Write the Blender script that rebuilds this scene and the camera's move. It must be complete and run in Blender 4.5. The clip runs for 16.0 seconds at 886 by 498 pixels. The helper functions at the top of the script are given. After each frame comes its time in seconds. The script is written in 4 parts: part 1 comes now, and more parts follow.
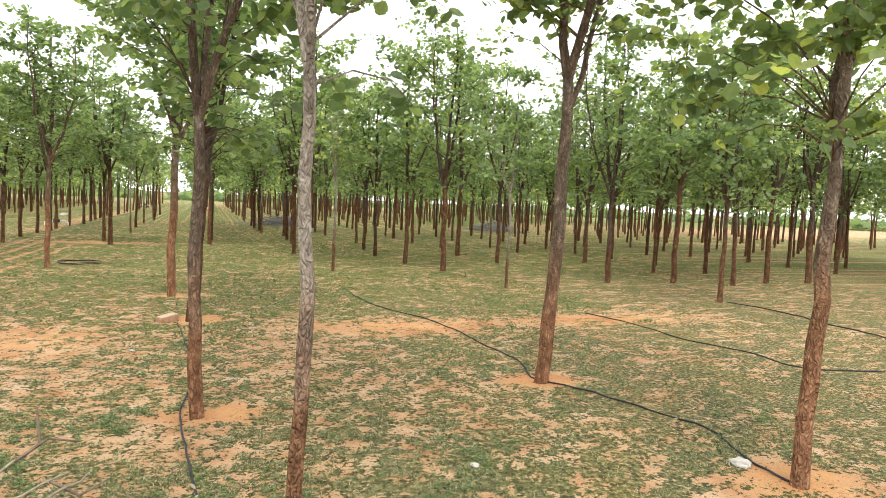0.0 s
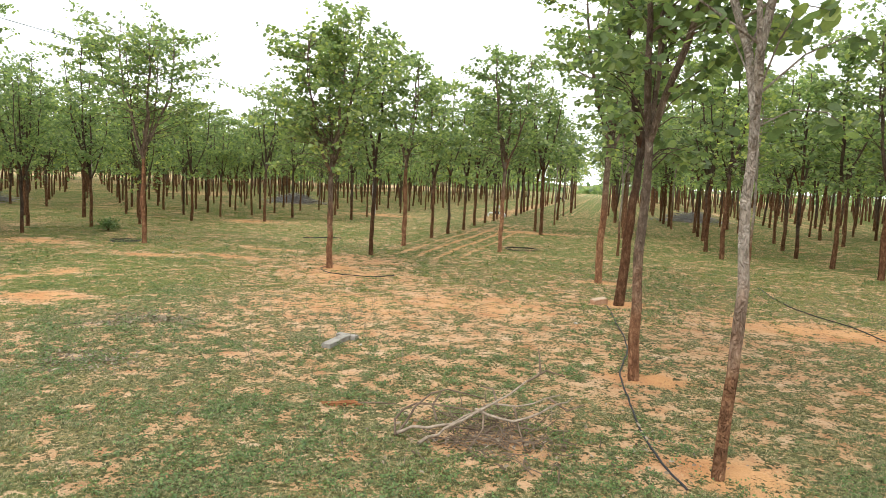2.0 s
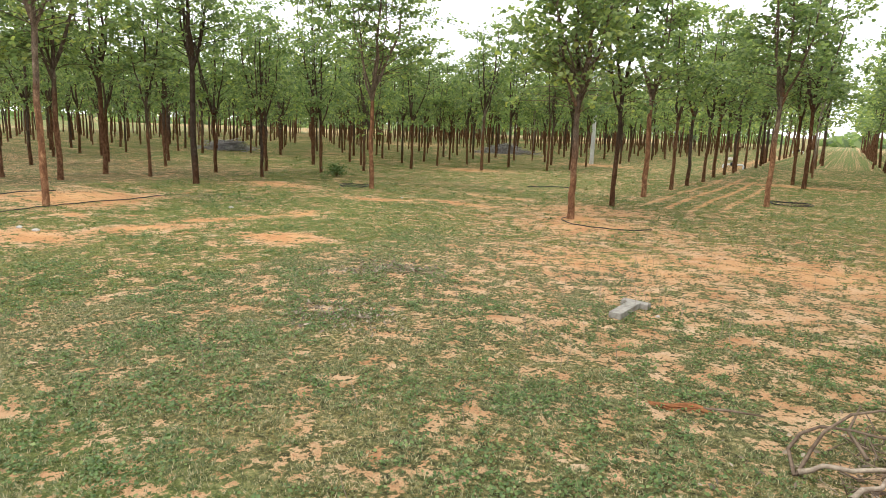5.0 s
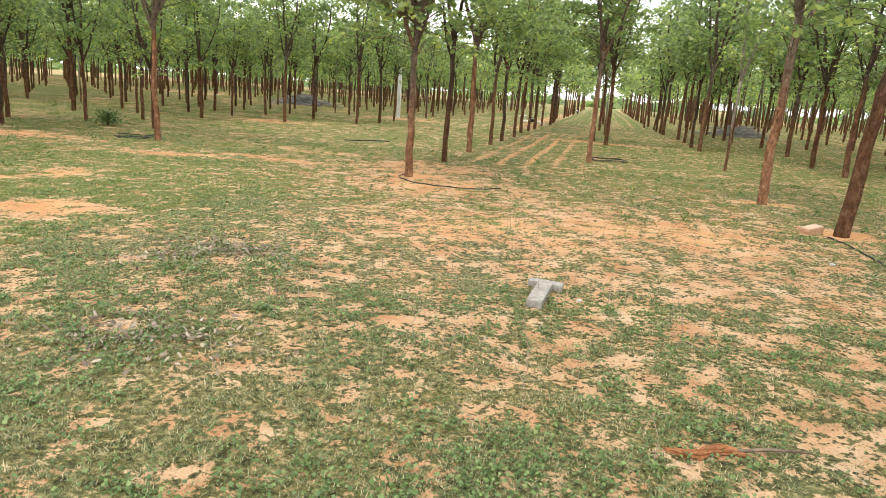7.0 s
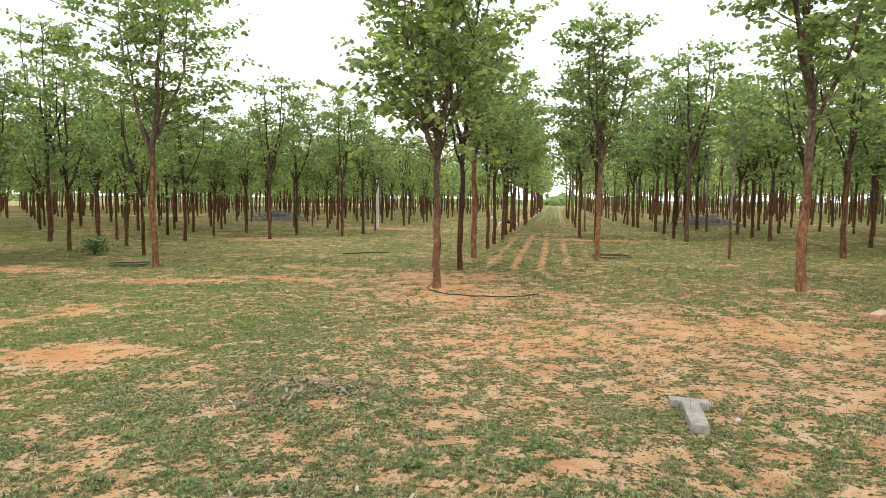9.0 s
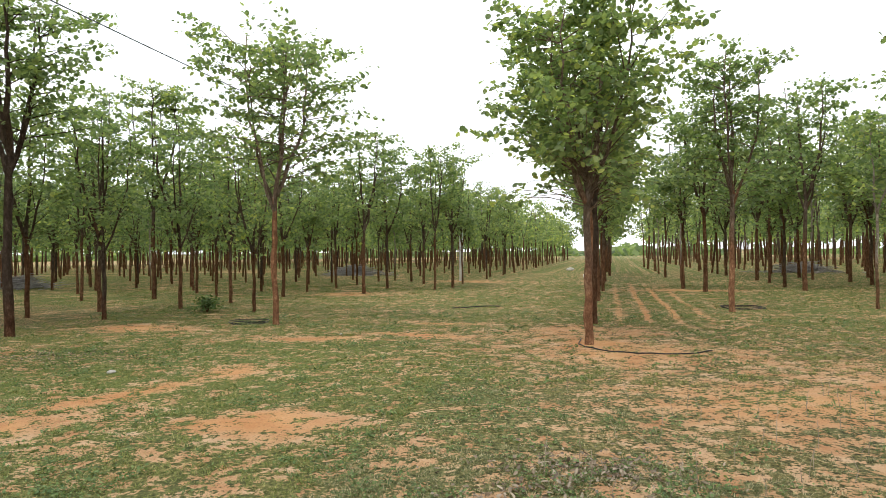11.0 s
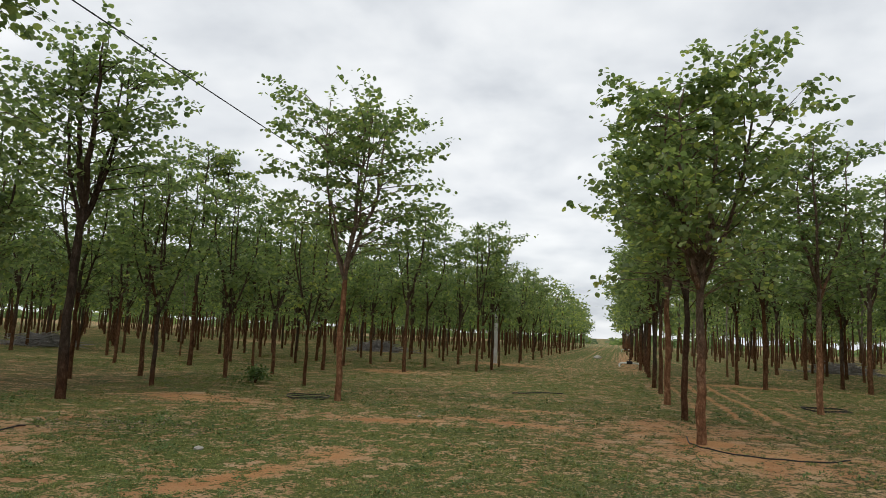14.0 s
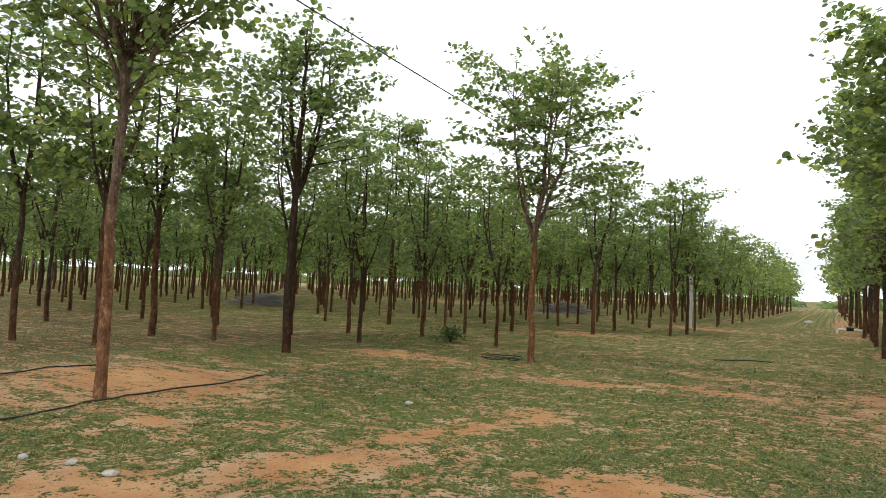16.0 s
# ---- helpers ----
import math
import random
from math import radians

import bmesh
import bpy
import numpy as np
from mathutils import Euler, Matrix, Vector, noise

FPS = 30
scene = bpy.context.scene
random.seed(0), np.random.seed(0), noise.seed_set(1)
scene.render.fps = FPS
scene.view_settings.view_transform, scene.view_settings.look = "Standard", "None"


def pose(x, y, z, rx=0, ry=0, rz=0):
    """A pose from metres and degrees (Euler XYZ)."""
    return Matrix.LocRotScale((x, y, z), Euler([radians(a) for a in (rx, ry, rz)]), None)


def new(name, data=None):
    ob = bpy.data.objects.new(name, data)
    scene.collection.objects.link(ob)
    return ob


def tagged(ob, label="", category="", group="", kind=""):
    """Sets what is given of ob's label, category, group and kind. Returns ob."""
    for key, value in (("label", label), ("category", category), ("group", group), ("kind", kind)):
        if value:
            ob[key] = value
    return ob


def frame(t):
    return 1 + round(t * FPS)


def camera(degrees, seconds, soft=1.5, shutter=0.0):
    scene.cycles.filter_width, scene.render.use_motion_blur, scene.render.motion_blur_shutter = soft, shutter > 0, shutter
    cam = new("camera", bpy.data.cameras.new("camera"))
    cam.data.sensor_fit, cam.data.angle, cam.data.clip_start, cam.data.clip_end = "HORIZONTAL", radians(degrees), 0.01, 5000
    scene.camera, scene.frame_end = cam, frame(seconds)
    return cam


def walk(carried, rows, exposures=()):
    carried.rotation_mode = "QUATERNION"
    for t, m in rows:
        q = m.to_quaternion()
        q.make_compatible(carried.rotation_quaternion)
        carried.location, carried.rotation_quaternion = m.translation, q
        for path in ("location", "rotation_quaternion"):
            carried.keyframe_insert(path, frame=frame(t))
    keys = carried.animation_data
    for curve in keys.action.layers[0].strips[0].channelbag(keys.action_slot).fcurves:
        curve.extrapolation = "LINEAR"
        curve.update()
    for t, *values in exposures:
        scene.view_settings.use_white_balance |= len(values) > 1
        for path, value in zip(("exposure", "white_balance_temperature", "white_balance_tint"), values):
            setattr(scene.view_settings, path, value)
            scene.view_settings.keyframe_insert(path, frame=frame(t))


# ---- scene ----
# ---------------------------------------------------------------- camera and walk
cam = camera(68.25, 16.0, soft=0.6)
PATH = [
    (0, 6.842, -4.760, 2.049, 85.98, -2.48, -19.83),
    (0.5, 6.502, -5.915, 2.246, 83.62, -2.45, -10.81),
    (1, 6.435, -6.043, 2.239, 84.46, -1.75, -4.35),
    (1.5, 6.359, -6.099, 2.200, 86.31, -2.30, 5.36),
    (2, 6.405, -6.225, 2.210, 83.88, -2.51, 14.52),
    (2.5, 6.547, -6.857, 2.232, 82.33, -2.76, 20.61),
    (3, 6.657, -7.546, 2.244, 80.01, -3.97, 27.73),
    (3.5, 6.312, -7.231, 2.195, 80.96, -4.65, 30.89),
    (3.7, 6.131, -7.168, 2.204, 82.44, -4.61, 29.58),
    (5.8, 4.078, -3.654, 1.570, 77.55, -0.91, 32.97),
    (6, 3.960, -3.596, 1.557, 77.14, -2.17, 32.91),
    (6.5, 3.613, -3.513, 1.547, 75.41, 0.42, 30.16),
    (7, 3.348, -3.504, 1.570, 76.35, -3.97, 13.61),
    (7.5, 3.026, -3.523, 1.585, 77.08, -0.14, -0.45),
    (8, 2.741, -3.359, 1.586, 81.27, 0.85, 2.48),
    (8.5, 2.380, -3.213, 1.569, 85.45, -1.33, 8.93),
    (9, 2.005, -3.192, 1.558, 85.58, -0.57, 9.59),
    (9.2, 1.864, -3.190, 1.533, 86.24, -0.89, 10.08),
    (11.3, 0.134, -2.751, 1.512, 92.21, 0.43, 14.54),
    (11.5, 0.002, -2.729, 1.544, 96.12, 1.72, 12.53),
    (12, -0.322, -2.700, 1.556, 100.76, -1.03, 8.91),
    (12.5, -0.637, -2.655, 1.547, 99.15, -0.29, 13.36),
    (13, -0.968, -2.574, 1.464, 97.71, 2.75, 16.09),
    (13.5, -1.142, -2.432, 1.455, 94.30, -1.03, 15.84),
    (14, -1.208, -2.502, 1.465, 97.16, -2.62, 14.81),
    (14.5, -1.181, -2.527, 1.483, 94.47, -0.08, 16.17),
    (15, -1.172, -2.540, 1.452, 92.69, -1.09, 15.09),
    (15.5, -1.233, -2.535, 1.464, 93.99, -2.95, 19.57),
    (16, -1.381, -2.559, 1.493, 93.04, -2.74, 30.62),
]
EXPOSURES = [
    (0.0, 1.2), (0.5, 1.1), (2.0, 1.0), (2.5, 1.0), (3.2, 0.93), (3.7, 0.93), (5.8, 1.02), (6.2, 1.12), (6.6, 1.25), (7.5, 1.22), (8.1, 1.28), (8.5, 1.02), (9.2, 0.88), (11.3, 0.6), (11.5, 0.48),
    (12.0, -1.0), (12.5, -1.05), (13.0, -0.9), (13.2, -0.8), (13.5, -0.42), (14.0, -0.42), (14.5, -0.42),
    (15.0, 0.1), (15.5, 0.12), (16.0, 0.18),
]
walk(cam, [(r[0], pose(*r[1:])) for r in PATH], EXPOSURES)

# ---------------------------------------------------------------- sky and sun
SUN_AZIMUTH, SUN_HEIGHT = radians(200), radians(58)


def make_world():
    world = bpy.data.worlds.new("overcast_sky")
    scene.world = world
    world.use_nodes = True
    nt = world.node_tree
    nt.nodes.clear()
    n, link = nt.nodes.new, nt.links.new
    out, bg = n("ShaderNodeOutputWorld"), n("ShaderNodeBackground")
    sky = n("ShaderNodeTexSky")
    sky.sky_type, sky.sun_disc = "NISHITA", False
    sky.sun_elevation, sky.sun_rotation = SUN_HEIGHT, SUN_AZIMUTH
    coord, sep = n("ShaderNodeTexCoord"), n("ShaderNodeSeparateXYZ")
    link(coord.outputs["Generated"], sep.inputs[0])
    # cloud layer at one height: the direction divided by its rise
    rise = n("ShaderNodeMath"); rise.operation = "MAXIMUM"; rise.inputs[1].default_value = 0.0
    link(sep.outputs["Z"], rise.inputs[0])
    lift = n("ShaderNodeMath"); lift.operation = "ADD"; lift.inputs[1].default_value = 0.22
    link(rise.outputs[0], lift.inputs[0])
    dx, dy = n("ShaderNodeMath"), n("ShaderNodeMath")
    for d, axis in ((dx, "X"), (dy, "Y")):
        d.operation = "DIVIDE"
        link(sep.outputs[axis], d.inputs[0]); link(lift.outputs[0], d.inputs[1])
    flat = n("ShaderNodeCombineXYZ")
    link(dx.outputs[0], flat.inputs[0]); link(dy.outputs[0], flat.inputs[1])
    broad, fine = n("ShaderNodeTexNoise"), n("ShaderNodeTexNoise")
    broad.inputs["Scale"].default_value, broad.inputs["Detail"].default_value = 1.5, 5
    broad.inputs["Roughness"].default_value, broad.inputs["Distortion"].default_value = 0.52, 0.3
    fine.inputs["Scale"].default_value, fine.inputs["Detail"].default_value = 4.5, 6
    link(flat.outputs[0], broad.inputs["Vector"]); link(flat.outputs[0], fine.inputs["Vector"])
    both = n("ShaderNodeMix"); both.data_type = "FLOAT"; both.inputs[0].default_value = 0.3
    link(broad.outputs["Fac"], both.inputs[2]); link(fine.outputs["Fac"], both.inputs[3])
    ramp = n("ShaderNodeValToRGB")
    e = ramp.color_ramp.elements
    e[0].position, e[0].color = 0.30, (0.80, 0.85, 0.92, 1)
    e[1].position, e[1].color = 0.70, (1.55, 1.56, 1.55, 1)
    mid = ramp.color_ramp.elements.new(0.48)
    mid.color = (1.16, 1.20, 1.24, 1)
    link(both.outputs[0], ramp.inputs[0])
    blue = n("ShaderNodeMix"); blue.data_type = "RGBA"; blue.blend_type = "MULTIPLY"; blue.inputs[0].default_value = 1
    link(sky.outputs[0], blue.inputs[6]); blue.inputs[7].default_value = (0.10, 0.10, 0.10, 1)
    mix = n("ShaderNodeMix"); mix.data_type = "RGBA"; mix.inputs[0].default_value = 0.9
    link(blue.outputs[2], mix.inputs[6]); link(ramp.outputs[0], mix.inputs[7])
    link(mix.outputs[2], bg.inputs["Color"])
    bg.inputs["Strength"].default_value = 1.0
    link(bg.outputs[0], out.inputs[0])


make_world()
sun_data = bpy.data.lights.new("sun", "SUN")
sun_data.energy, sun_data.angle, sun_data.color = 1.0, radians(25), (1.0, 0.96, 0.9)
sun = new("sun", sun_data)
sun.rotation_euler = (radians(90) - SUN_HEIGHT, 0, radians(180) - SUN_AZIMUTH)


# ---------------------------------------------------------------- materials
def material(name):
    m = bpy.data.materials.new(name)
    m.use_nodes = True
    nt = m.node_tree
    return m, nt.nodes, nt.links.new, nt.nodes["Principled BSDF"]


def noise_node(nodes, link, scale, detail=4, rough=0.55, vector=None, stretch=None):
    t = nodes.new("ShaderNodeTexNoise")
    t.inputs["Scale"].default_value, t.inputs["Detail"].default_value = scale, detail
    t.inputs["Roughness"].default_value = rough
    if vector is None:
        vector = nodes.new("ShaderNodeTexCoord").outputs["Object"]
    if stretch:
        mp = nodes.new("ShaderNodeMapping")
        mp.inputs["Scale"].default_value = stretch
        link(vector, mp.inputs["Vector"])
        vector = mp.outputs[0]
    link(vector, t.inputs["Vector"])
    return t.outputs["Fac"]


def ramp_node(nodes, link, fac, *stops):
    r = nodes.new("ShaderNodeValToRGB")
    el = r.color_ramp.elements
    while len(el) < len(stops):
        el.new(0.5)
    for k, (p, c) in enumerate(stops):
        el[k].position, el[k].color = p, (*c, 1)
    link(fac, r.inputs[0])
    return r.outputs[0]


def blend(nodes, link, fac, a, b, mode="MIX"):
    x = nodes.new("ShaderNodeMix")
    x.data_type, x.blend_type = "RGBA", mode
    for value, slot in ((fac, 0), (a, 6), (b, 7)):
        if isinstance(value, (int, float)):
            x.inputs[slot].default_value = value
        elif isinstance(value, tuple):
            x.inputs[slot].default_value = (*value, 1)
        else:
            link(value, x.inputs[slot])
    return x.outputs[2]


def arith(nodes, link, op, a, b, clamp=False):
    x = nodes.new("ShaderNodeMath")
    x.operation, x.use_clamp = op, clamp
    for k, value in enumerate((a, b)):
        if isinstance(value, (int, float)):
            x.inputs[k].default_value = value
        else:
            link(value, x.inputs[k])
    return x.outputs[0]


def smooth(nodes, link, value, lo, hi):
    x = nodes.new("ShaderNodeMapRange")
    x.interpolation_type = "SMOOTHSTEP"
    x.inputs[1].default_value, x.inputs[2].default_value = lo, hi
    link(value, x.inputs[0])
    return x.outputs[0]


def bump(nodes, link, bsdf, height, strength, distance):
    b = nodes.new("ShaderNodeBump")
    b.inputs["Strength"].default_value, b.inputs["Distance"].default_value = strength, distance
    link(height, b.inputs["Height"])
    link(b.outputs[0], bsdf.inputs["Normal"])


def attribute(nodes, name):
    a = nodes.new("ShaderNodeAttribute")
    a.attribute_name = name
    return a.outputs["Fac"]


def ground_material():
    m, nodes, link, bsdf = material("grassy_red_earth")
    where = nodes.new("ShaderNodeTexCoord").outputs["Object"]
    lush, track = attribute(nodes, "lush"), attribute(nodes, "track")
    patch = noise_node(nodes, link, 1.1, 5, 0.6, where)
    tuft = noise_node(nodes, link, 7.5, 6, 0.66, where)
    grain = noise_node(nodes, link, 60, 4, 0.7, where)
    speck = noise_node(nodes, link, 23, 5, 0.68, where)
    earth = ramp_node(nodes, link, noise_node(nodes, link, 2.3, 5, 0.6, where),
                      (0.3, (0.42, 0.200, 0.090)), (0.52, (0.53, 0.330, 0.180)), (0.75, (0.60, 0.440, 0.290)))
    # freshly dug basins are redder than the trodden sand between them
    earth = blend(nodes, link, arith(nodes, link, "MULTIPLY", attribute(nodes, "dug"), 0.75), earth, ramp_node(nodes, link, patch, (0.35, (0.48, 0.200, 0.072)), (0.65, (0.64, 0.350, 0.145))))
    earth = blend(nodes, link, 0.55, earth, ramp_node(nodes, link, grain, (0.3, (0.55, 0.5, 0.46)), (0.7, (1.15, 1.15, 1.15))), "MULTIPLY")
    sand = blend(nodes, link, smooth(nodes, link, speck, 0.42, 0.58), (0.31, 0.180, 0.095), (0.47, 0.325, 0.205))
    rut = ramp_node(nodes, link, noise_node(nodes, link, 1.7, 6, 0.65, where), (0.35, (0.27, 0.115, 0.048)), (0.55, (0.40, 0.20, 0.095)), (0.75, (0.50, 0.31, 0.175)))
    wheel = arith(nodes, link, "ADD", attribute(nodes, "rut"), arith(nodes, link, "MULTIPLY", arith(nodes, link, "SUBTRACT", tuft, 0.5), 1.3))
    wheel = arith(nodes, link, "ADD", wheel, arith(nodes, link, "MULTIPLY", arith(nodes, link, "SUBTRACT", speck, 0.5), 0.9))
    sand = blend(nodes, link, smooth(nodes, link, tuft, 0.46, 0.60), sand, (0.33, 0.165, 0.078))
    packed = blend(nodes, link, arith(nodes, link, "MULTIPLY", smooth(nodes, link, wheel, 0.30, 0.85), 0.9), sand, rut)
    packed = blend(nodes, link, 0.8, packed, ramp_node(nodes, link, grain, (0.3, (0.6, 0.55, 0.5)), (0.7, (1.15, 1.15, 1.15))), "MULTIPLY")
    turf = ramp_node(nodes, link, speck, (0.36, (0.040, 0.040, 0.018)), (0.5, (0.120, 0.118, 0.046)), (0.64, (0.28, 0.245, 0.125)))
    straw = ramp_node(nodes, link, patch, (0.4, (1.0, 1.0, 1.0)), (0.62, (1.4, 1.2, 1.0)))
    turf = blend(nodes, link, 0.7, turf, straw, "MULTIPLY")
    turf = blend(nodes, link, 0.6, turf, ramp_node(nodes, link, grain, (0.34, (0.25, 0.28, 0.25)), (0.66, (1.65, 1.62, 1.55))), "MULTIPLY")
    turf = blend(nodes, link, lush, turf, blend(nodes, link, 0.85, turf, blend(nodes, link, smooth(nodes, link, speck, 0.36, 0.64), (0.066, 0.096, 0.022), (0.165, 0.195, 0.050))))
    # the bare patches are laid out on the sheet; fine noise frays their edges
    bare = arith(nodes, link, "ADD", attribute(nodes, "bare"), arith(nodes, link, "MULTIPLY", arith(nodes, link, "SUBTRACT", speck, 0.5), 2.7))
    bare = arith(nodes, link, "ADD", bare, arith(nodes, link, "MULTIPLY", arith(nodes, link, "SUBTRACT", tuft, 0.5), 1.5))
    bare = smooth(nodes, link, bare, 0.50, 0.66)
    colour = blend(nodes, link, bare, turf, earth)
    ragged = arith(nodes, link, "ADD", arith(nodes, link, "SUBTRACT", tuft, 0.5), arith(nodes, link, "SUBTRACT", speck, 0.5))
    worn = smooth(nodes, link, arith(nodes, link, "ADD", track, arith(nodes, link, "MULTIPLY", ragged, 1.7)), 0.30, 0.45)
    colour = blend(nodes, link, worn, colour, packed)
    link(colour, bsdf.inputs["Base Color"])
    bsdf.inputs["Roughness"].default_value = 0.95
    bsdf.inputs["Specular IOR Level"].default_value = 0.15
    bump(nodes, link, bsdf, arith(nodes, link, "ADD", speck, arith(nodes, link, "MULTIPLY", grain, 0.6)), 1.0, 0.035)
    return m


def bark_material(name="plated_reddish_bark", each_stem=False, pale=False, wet=1.0):
    m, nodes, link, bsdf = material(name)
    co = nodes.new("ShaderNodeTexCoord").outputs["Object"]
    info = nodes.new("ShaderNodeNewGeometry").outputs["Random Per Island"] if each_stem else nodes.new("ShaderNodeObjectInfo").outputs["Random"]
    vor = nodes.new("ShaderNodeTexVoronoi")
    vor.feature = "DISTANCE_TO_EDGE"
    vor.inputs["Scale"].default_value = 1.0
    mp = nodes.new("ShaderNodeMapping")
    mp.inputs["Scale"].default_value = (38, 38, 11)
    wob = nodes.new("ShaderNodeVectorMath"); wob.operation = "ADD"
    nz = nodes.new("ShaderNodeTexNoise"); nz.inputs["Scale"].default_value = 14
    sc = nodes.new("ShaderNodeVectorMath"); sc.operation = "SCALE"; sc.inputs[3].default_value = 0.075
    link(co, nz.inputs["Vector"]); link(nz.outputs["Color"], sc.inputs[0])
    link(co, wob.inputs[0]); link(sc.outputs[0], wob.inputs[1])
    link(wob.outputs[0], mp.inputs["Vector"]); link(mp.outputs[0], vor.inputs["Vector"])
    crack = smooth(nodes, link, vor.outputs["Distance"], 0.0, 0.34)
    streak = noise_node(nodes, link, 13, 6, 0.66, co, (1, 1, 0.45))
    patch = noise_node(nodes, link, 2.2, 4, 0.6, co, (1, 1, 0.7))
    red = ramp_node(nodes, link, streak, (0.3, (0.095, 0.048, 0.027)), (0.52, (0.205, 0.108, 0.060)), (0.72, (0.40, 0.235, 0.135)))
    grey = ramp_node(nodes, link, streak, (0.3, (0.075, 0.056, 0.042)), (0.55, (0.165, 0.128, 0.097)), (0.75, (0.32, 0.265, 0.21)))
    if pale:
        grey = ramp_node(nodes, link, streak, (0.3, (0.20, 0.165, 0.13)), (0.5, (0.34, 0.295, 0.245)), (0.72, (0.50, 0.46, 0.40)))
    sep = nodes.new("ShaderNodeSeparateXYZ")
    link(co, sep.inputs[0])
    # red soil carried up the stem by termites, with a ragged upper edge that differs from tree to tree
    reach = arith(nodes, link, "ADD", arith(nodes, link, "ADD", 0.45 if pale else 0.0, arith(nodes, link, "MULTIPLY", info, 0.4 if pale else 2.4)), arith(nodes, link, "MULTIPLY", patch, 1.6))
    stain = smooth(nodes, link, arith(nodes, link, "SUBTRACT", reach, sep.outputs["Z"]), -0.4, 0.7)
    colour = blend(nodes, link, stain, grey, red)
    tone = ramp_node(nodes, link, info, (0.0, (0.85, 0.82, 0.8) if pale else (0.62, 0.58, 0.56)), (0.5, (1.0, 0.97, 0.94)), (1.0, (0.9, 0.87, 0.84) if pale else (0.72, 0.66, 0.62)))
    colour = blend(nodes, link, 1.0, colour, tone, "MULTIPLY")
    dark = blend(nodes, link, 1.0, colour, (0.88, 0.86, 0.84) if pale else (0.74, 0.71, 0.69), "MULTIPLY")
    colour = blend(nodes, link, crack, dark, colour)
    if wet != 1.0:
        colour = blend(nodes, link, 1.0, colour, (wet, wet, wet), "MULTIPLY")
    link(colour, bsdf.inputs["Base Color"])
    bsdf.inputs["Roughness"].default_value = 0.95
    bsdf.inputs["Specular IOR Level"].default_value = 0.06
    bump(nodes, link, bsdf, arith(nodes, link, "ADD", crack, streak), 1.0, 0.020)
    return m


def leaf_material(name, stops, through_colour, share=0.34):
    m, nodes, link, bsdf = material(name)
    geo = nodes.new("ShaderNodeNewGeometry").outputs["Random Per Island"]
    info = nodes.new("ShaderNodeObjectInfo").outputs["Random"]
    pick = arith(nodes, link, "ADD", arith(nodes, link, "MULTIPLY", geo, 0.8), arith(nodes, link, "MULTIPLY", info, 0.2))
    colour = ramp_node(nodes, link, pick, *stops)
    vein = noise_node(nodes, link, 35, 3, 0.6)
    colour = blend(nodes, link, 0.35, colour, ramp_node(nodes, link, vein, (0.3, (0.6, 0.65, 0.5)), (0.7, (1.25, 1.25, 1.2))), "MULTIPLY")
    link(colour, bsdf.inputs["Base Color"])
    bsdf.inputs["Roughness"].default_value = 0.52
    bsdf.inputs["Specular IOR Level"].default_value = 0.35
    lit = nodes.new("ShaderNodeBsdfTranslucent")
    link(blend(nodes, link, 1.0, colour, through_colour, "MULTIPLY"), lit.inputs["Color"])
    mix = nodes.new("ShaderNodeMixShader")
    mix.inputs[0].default_value = share
    link(bsdf.outputs[0], mix.inputs[1]); link(lit.outputs[0], mix.inputs[2])
    link(mix.outputs[0], nodes["Material Output"].inputs["Surface"])
    return m


def plain_material(name, dark, light, scale=20.0, rough=0.85, relief=0.3, metal=0.0):
    m, nodes, link, bsdf = material(name)
    a = noise_node(nodes, link, scale, 5, 0.6)
    b = noise_node(nodes, link, scale * 0.17, 3, 0.5)
    mixed = arith(nodes, link, "ADD", arith(nodes, link, "MULTIPLY", a, 0.6), arith(nodes, link, "MULTIPLY", b, 0.4))
    link(ramp_node(nodes, link, mixed, (0.35, dark), (0.65, light)), bsdf.inputs["Base Color"])
    bsdf.inputs["Roughness"].default_value, bsdf.inputs["Metallic"].default_value = rough, metal
    bsdf.inputs["Specular IOR Level"].default_value = 0.2
    bump(nodes, link, bsdf, a, relief, 0.01)
    return m


GROUND = ground_material()
BARK = bark_material()
FAR_BARK = bark_material("far_stem_bark", True)
DARK_BARK = bark_material("dark_brown_bark", wet=0.72)
ORANGE_BARK = bark_material("orange_brown_bark", wet=1.65)
PALE_BARK = bark_material("pale_grey_bark", False, True)
LEAF = leaf_material("round_green_leaf", ((0.0, (0.090, 0.132, 0.064)), (0.45, (0.172, 0.228, 0.106)), (0.8, (0.265, 0.315, 0.130)), (1.0, (0.43, 0.44, 0.13))), (1.35, 1.45, 0.9), 0.55)
GRASS = leaf_material("short_grass_blade", ((0.0, (0.035, 0.042, 0.016)), (0.35, (0.105, 0.128, 0.044)), (0.6, (0.200, 0.205, 0.090)), (0.8, (0.40, 0.32, 0.19)), (1.0, (0.50, 0.42, 0.27))), (1.1, 1.2, 0.7), 0.15)
GREEN_GRASS = leaf_material("green_lane_grass", ((0.0, (0.055, 0.076, 0.015)), (0.5, (0.140, 0.168, 0.036)), (0.85, (0.235, 0.242, 0.062)), (1.0, (0.42, 0.37, 0.17))), (1.1, 1.2, 0.7), 0.2)
WEED = leaf_material("low_weed_leaf", ((0.0, (0.045, 0.080, 0.024)), (0.6, (0.120, 0.180, 0.056)), (1.0, (0.23, 0.265, 0.095))), (1.1, 1.3, 0.7), 0.25)
LITTER = leaf_material("dry_fallen_leaf", ((0.0, (0.09, 0.065, 0.045)), (0.5, (0.20, 0.148, 0.100)), (1.0, (0.40, 0.33, 0.25))), (1.0, 0.9, 0.8), 0.1)
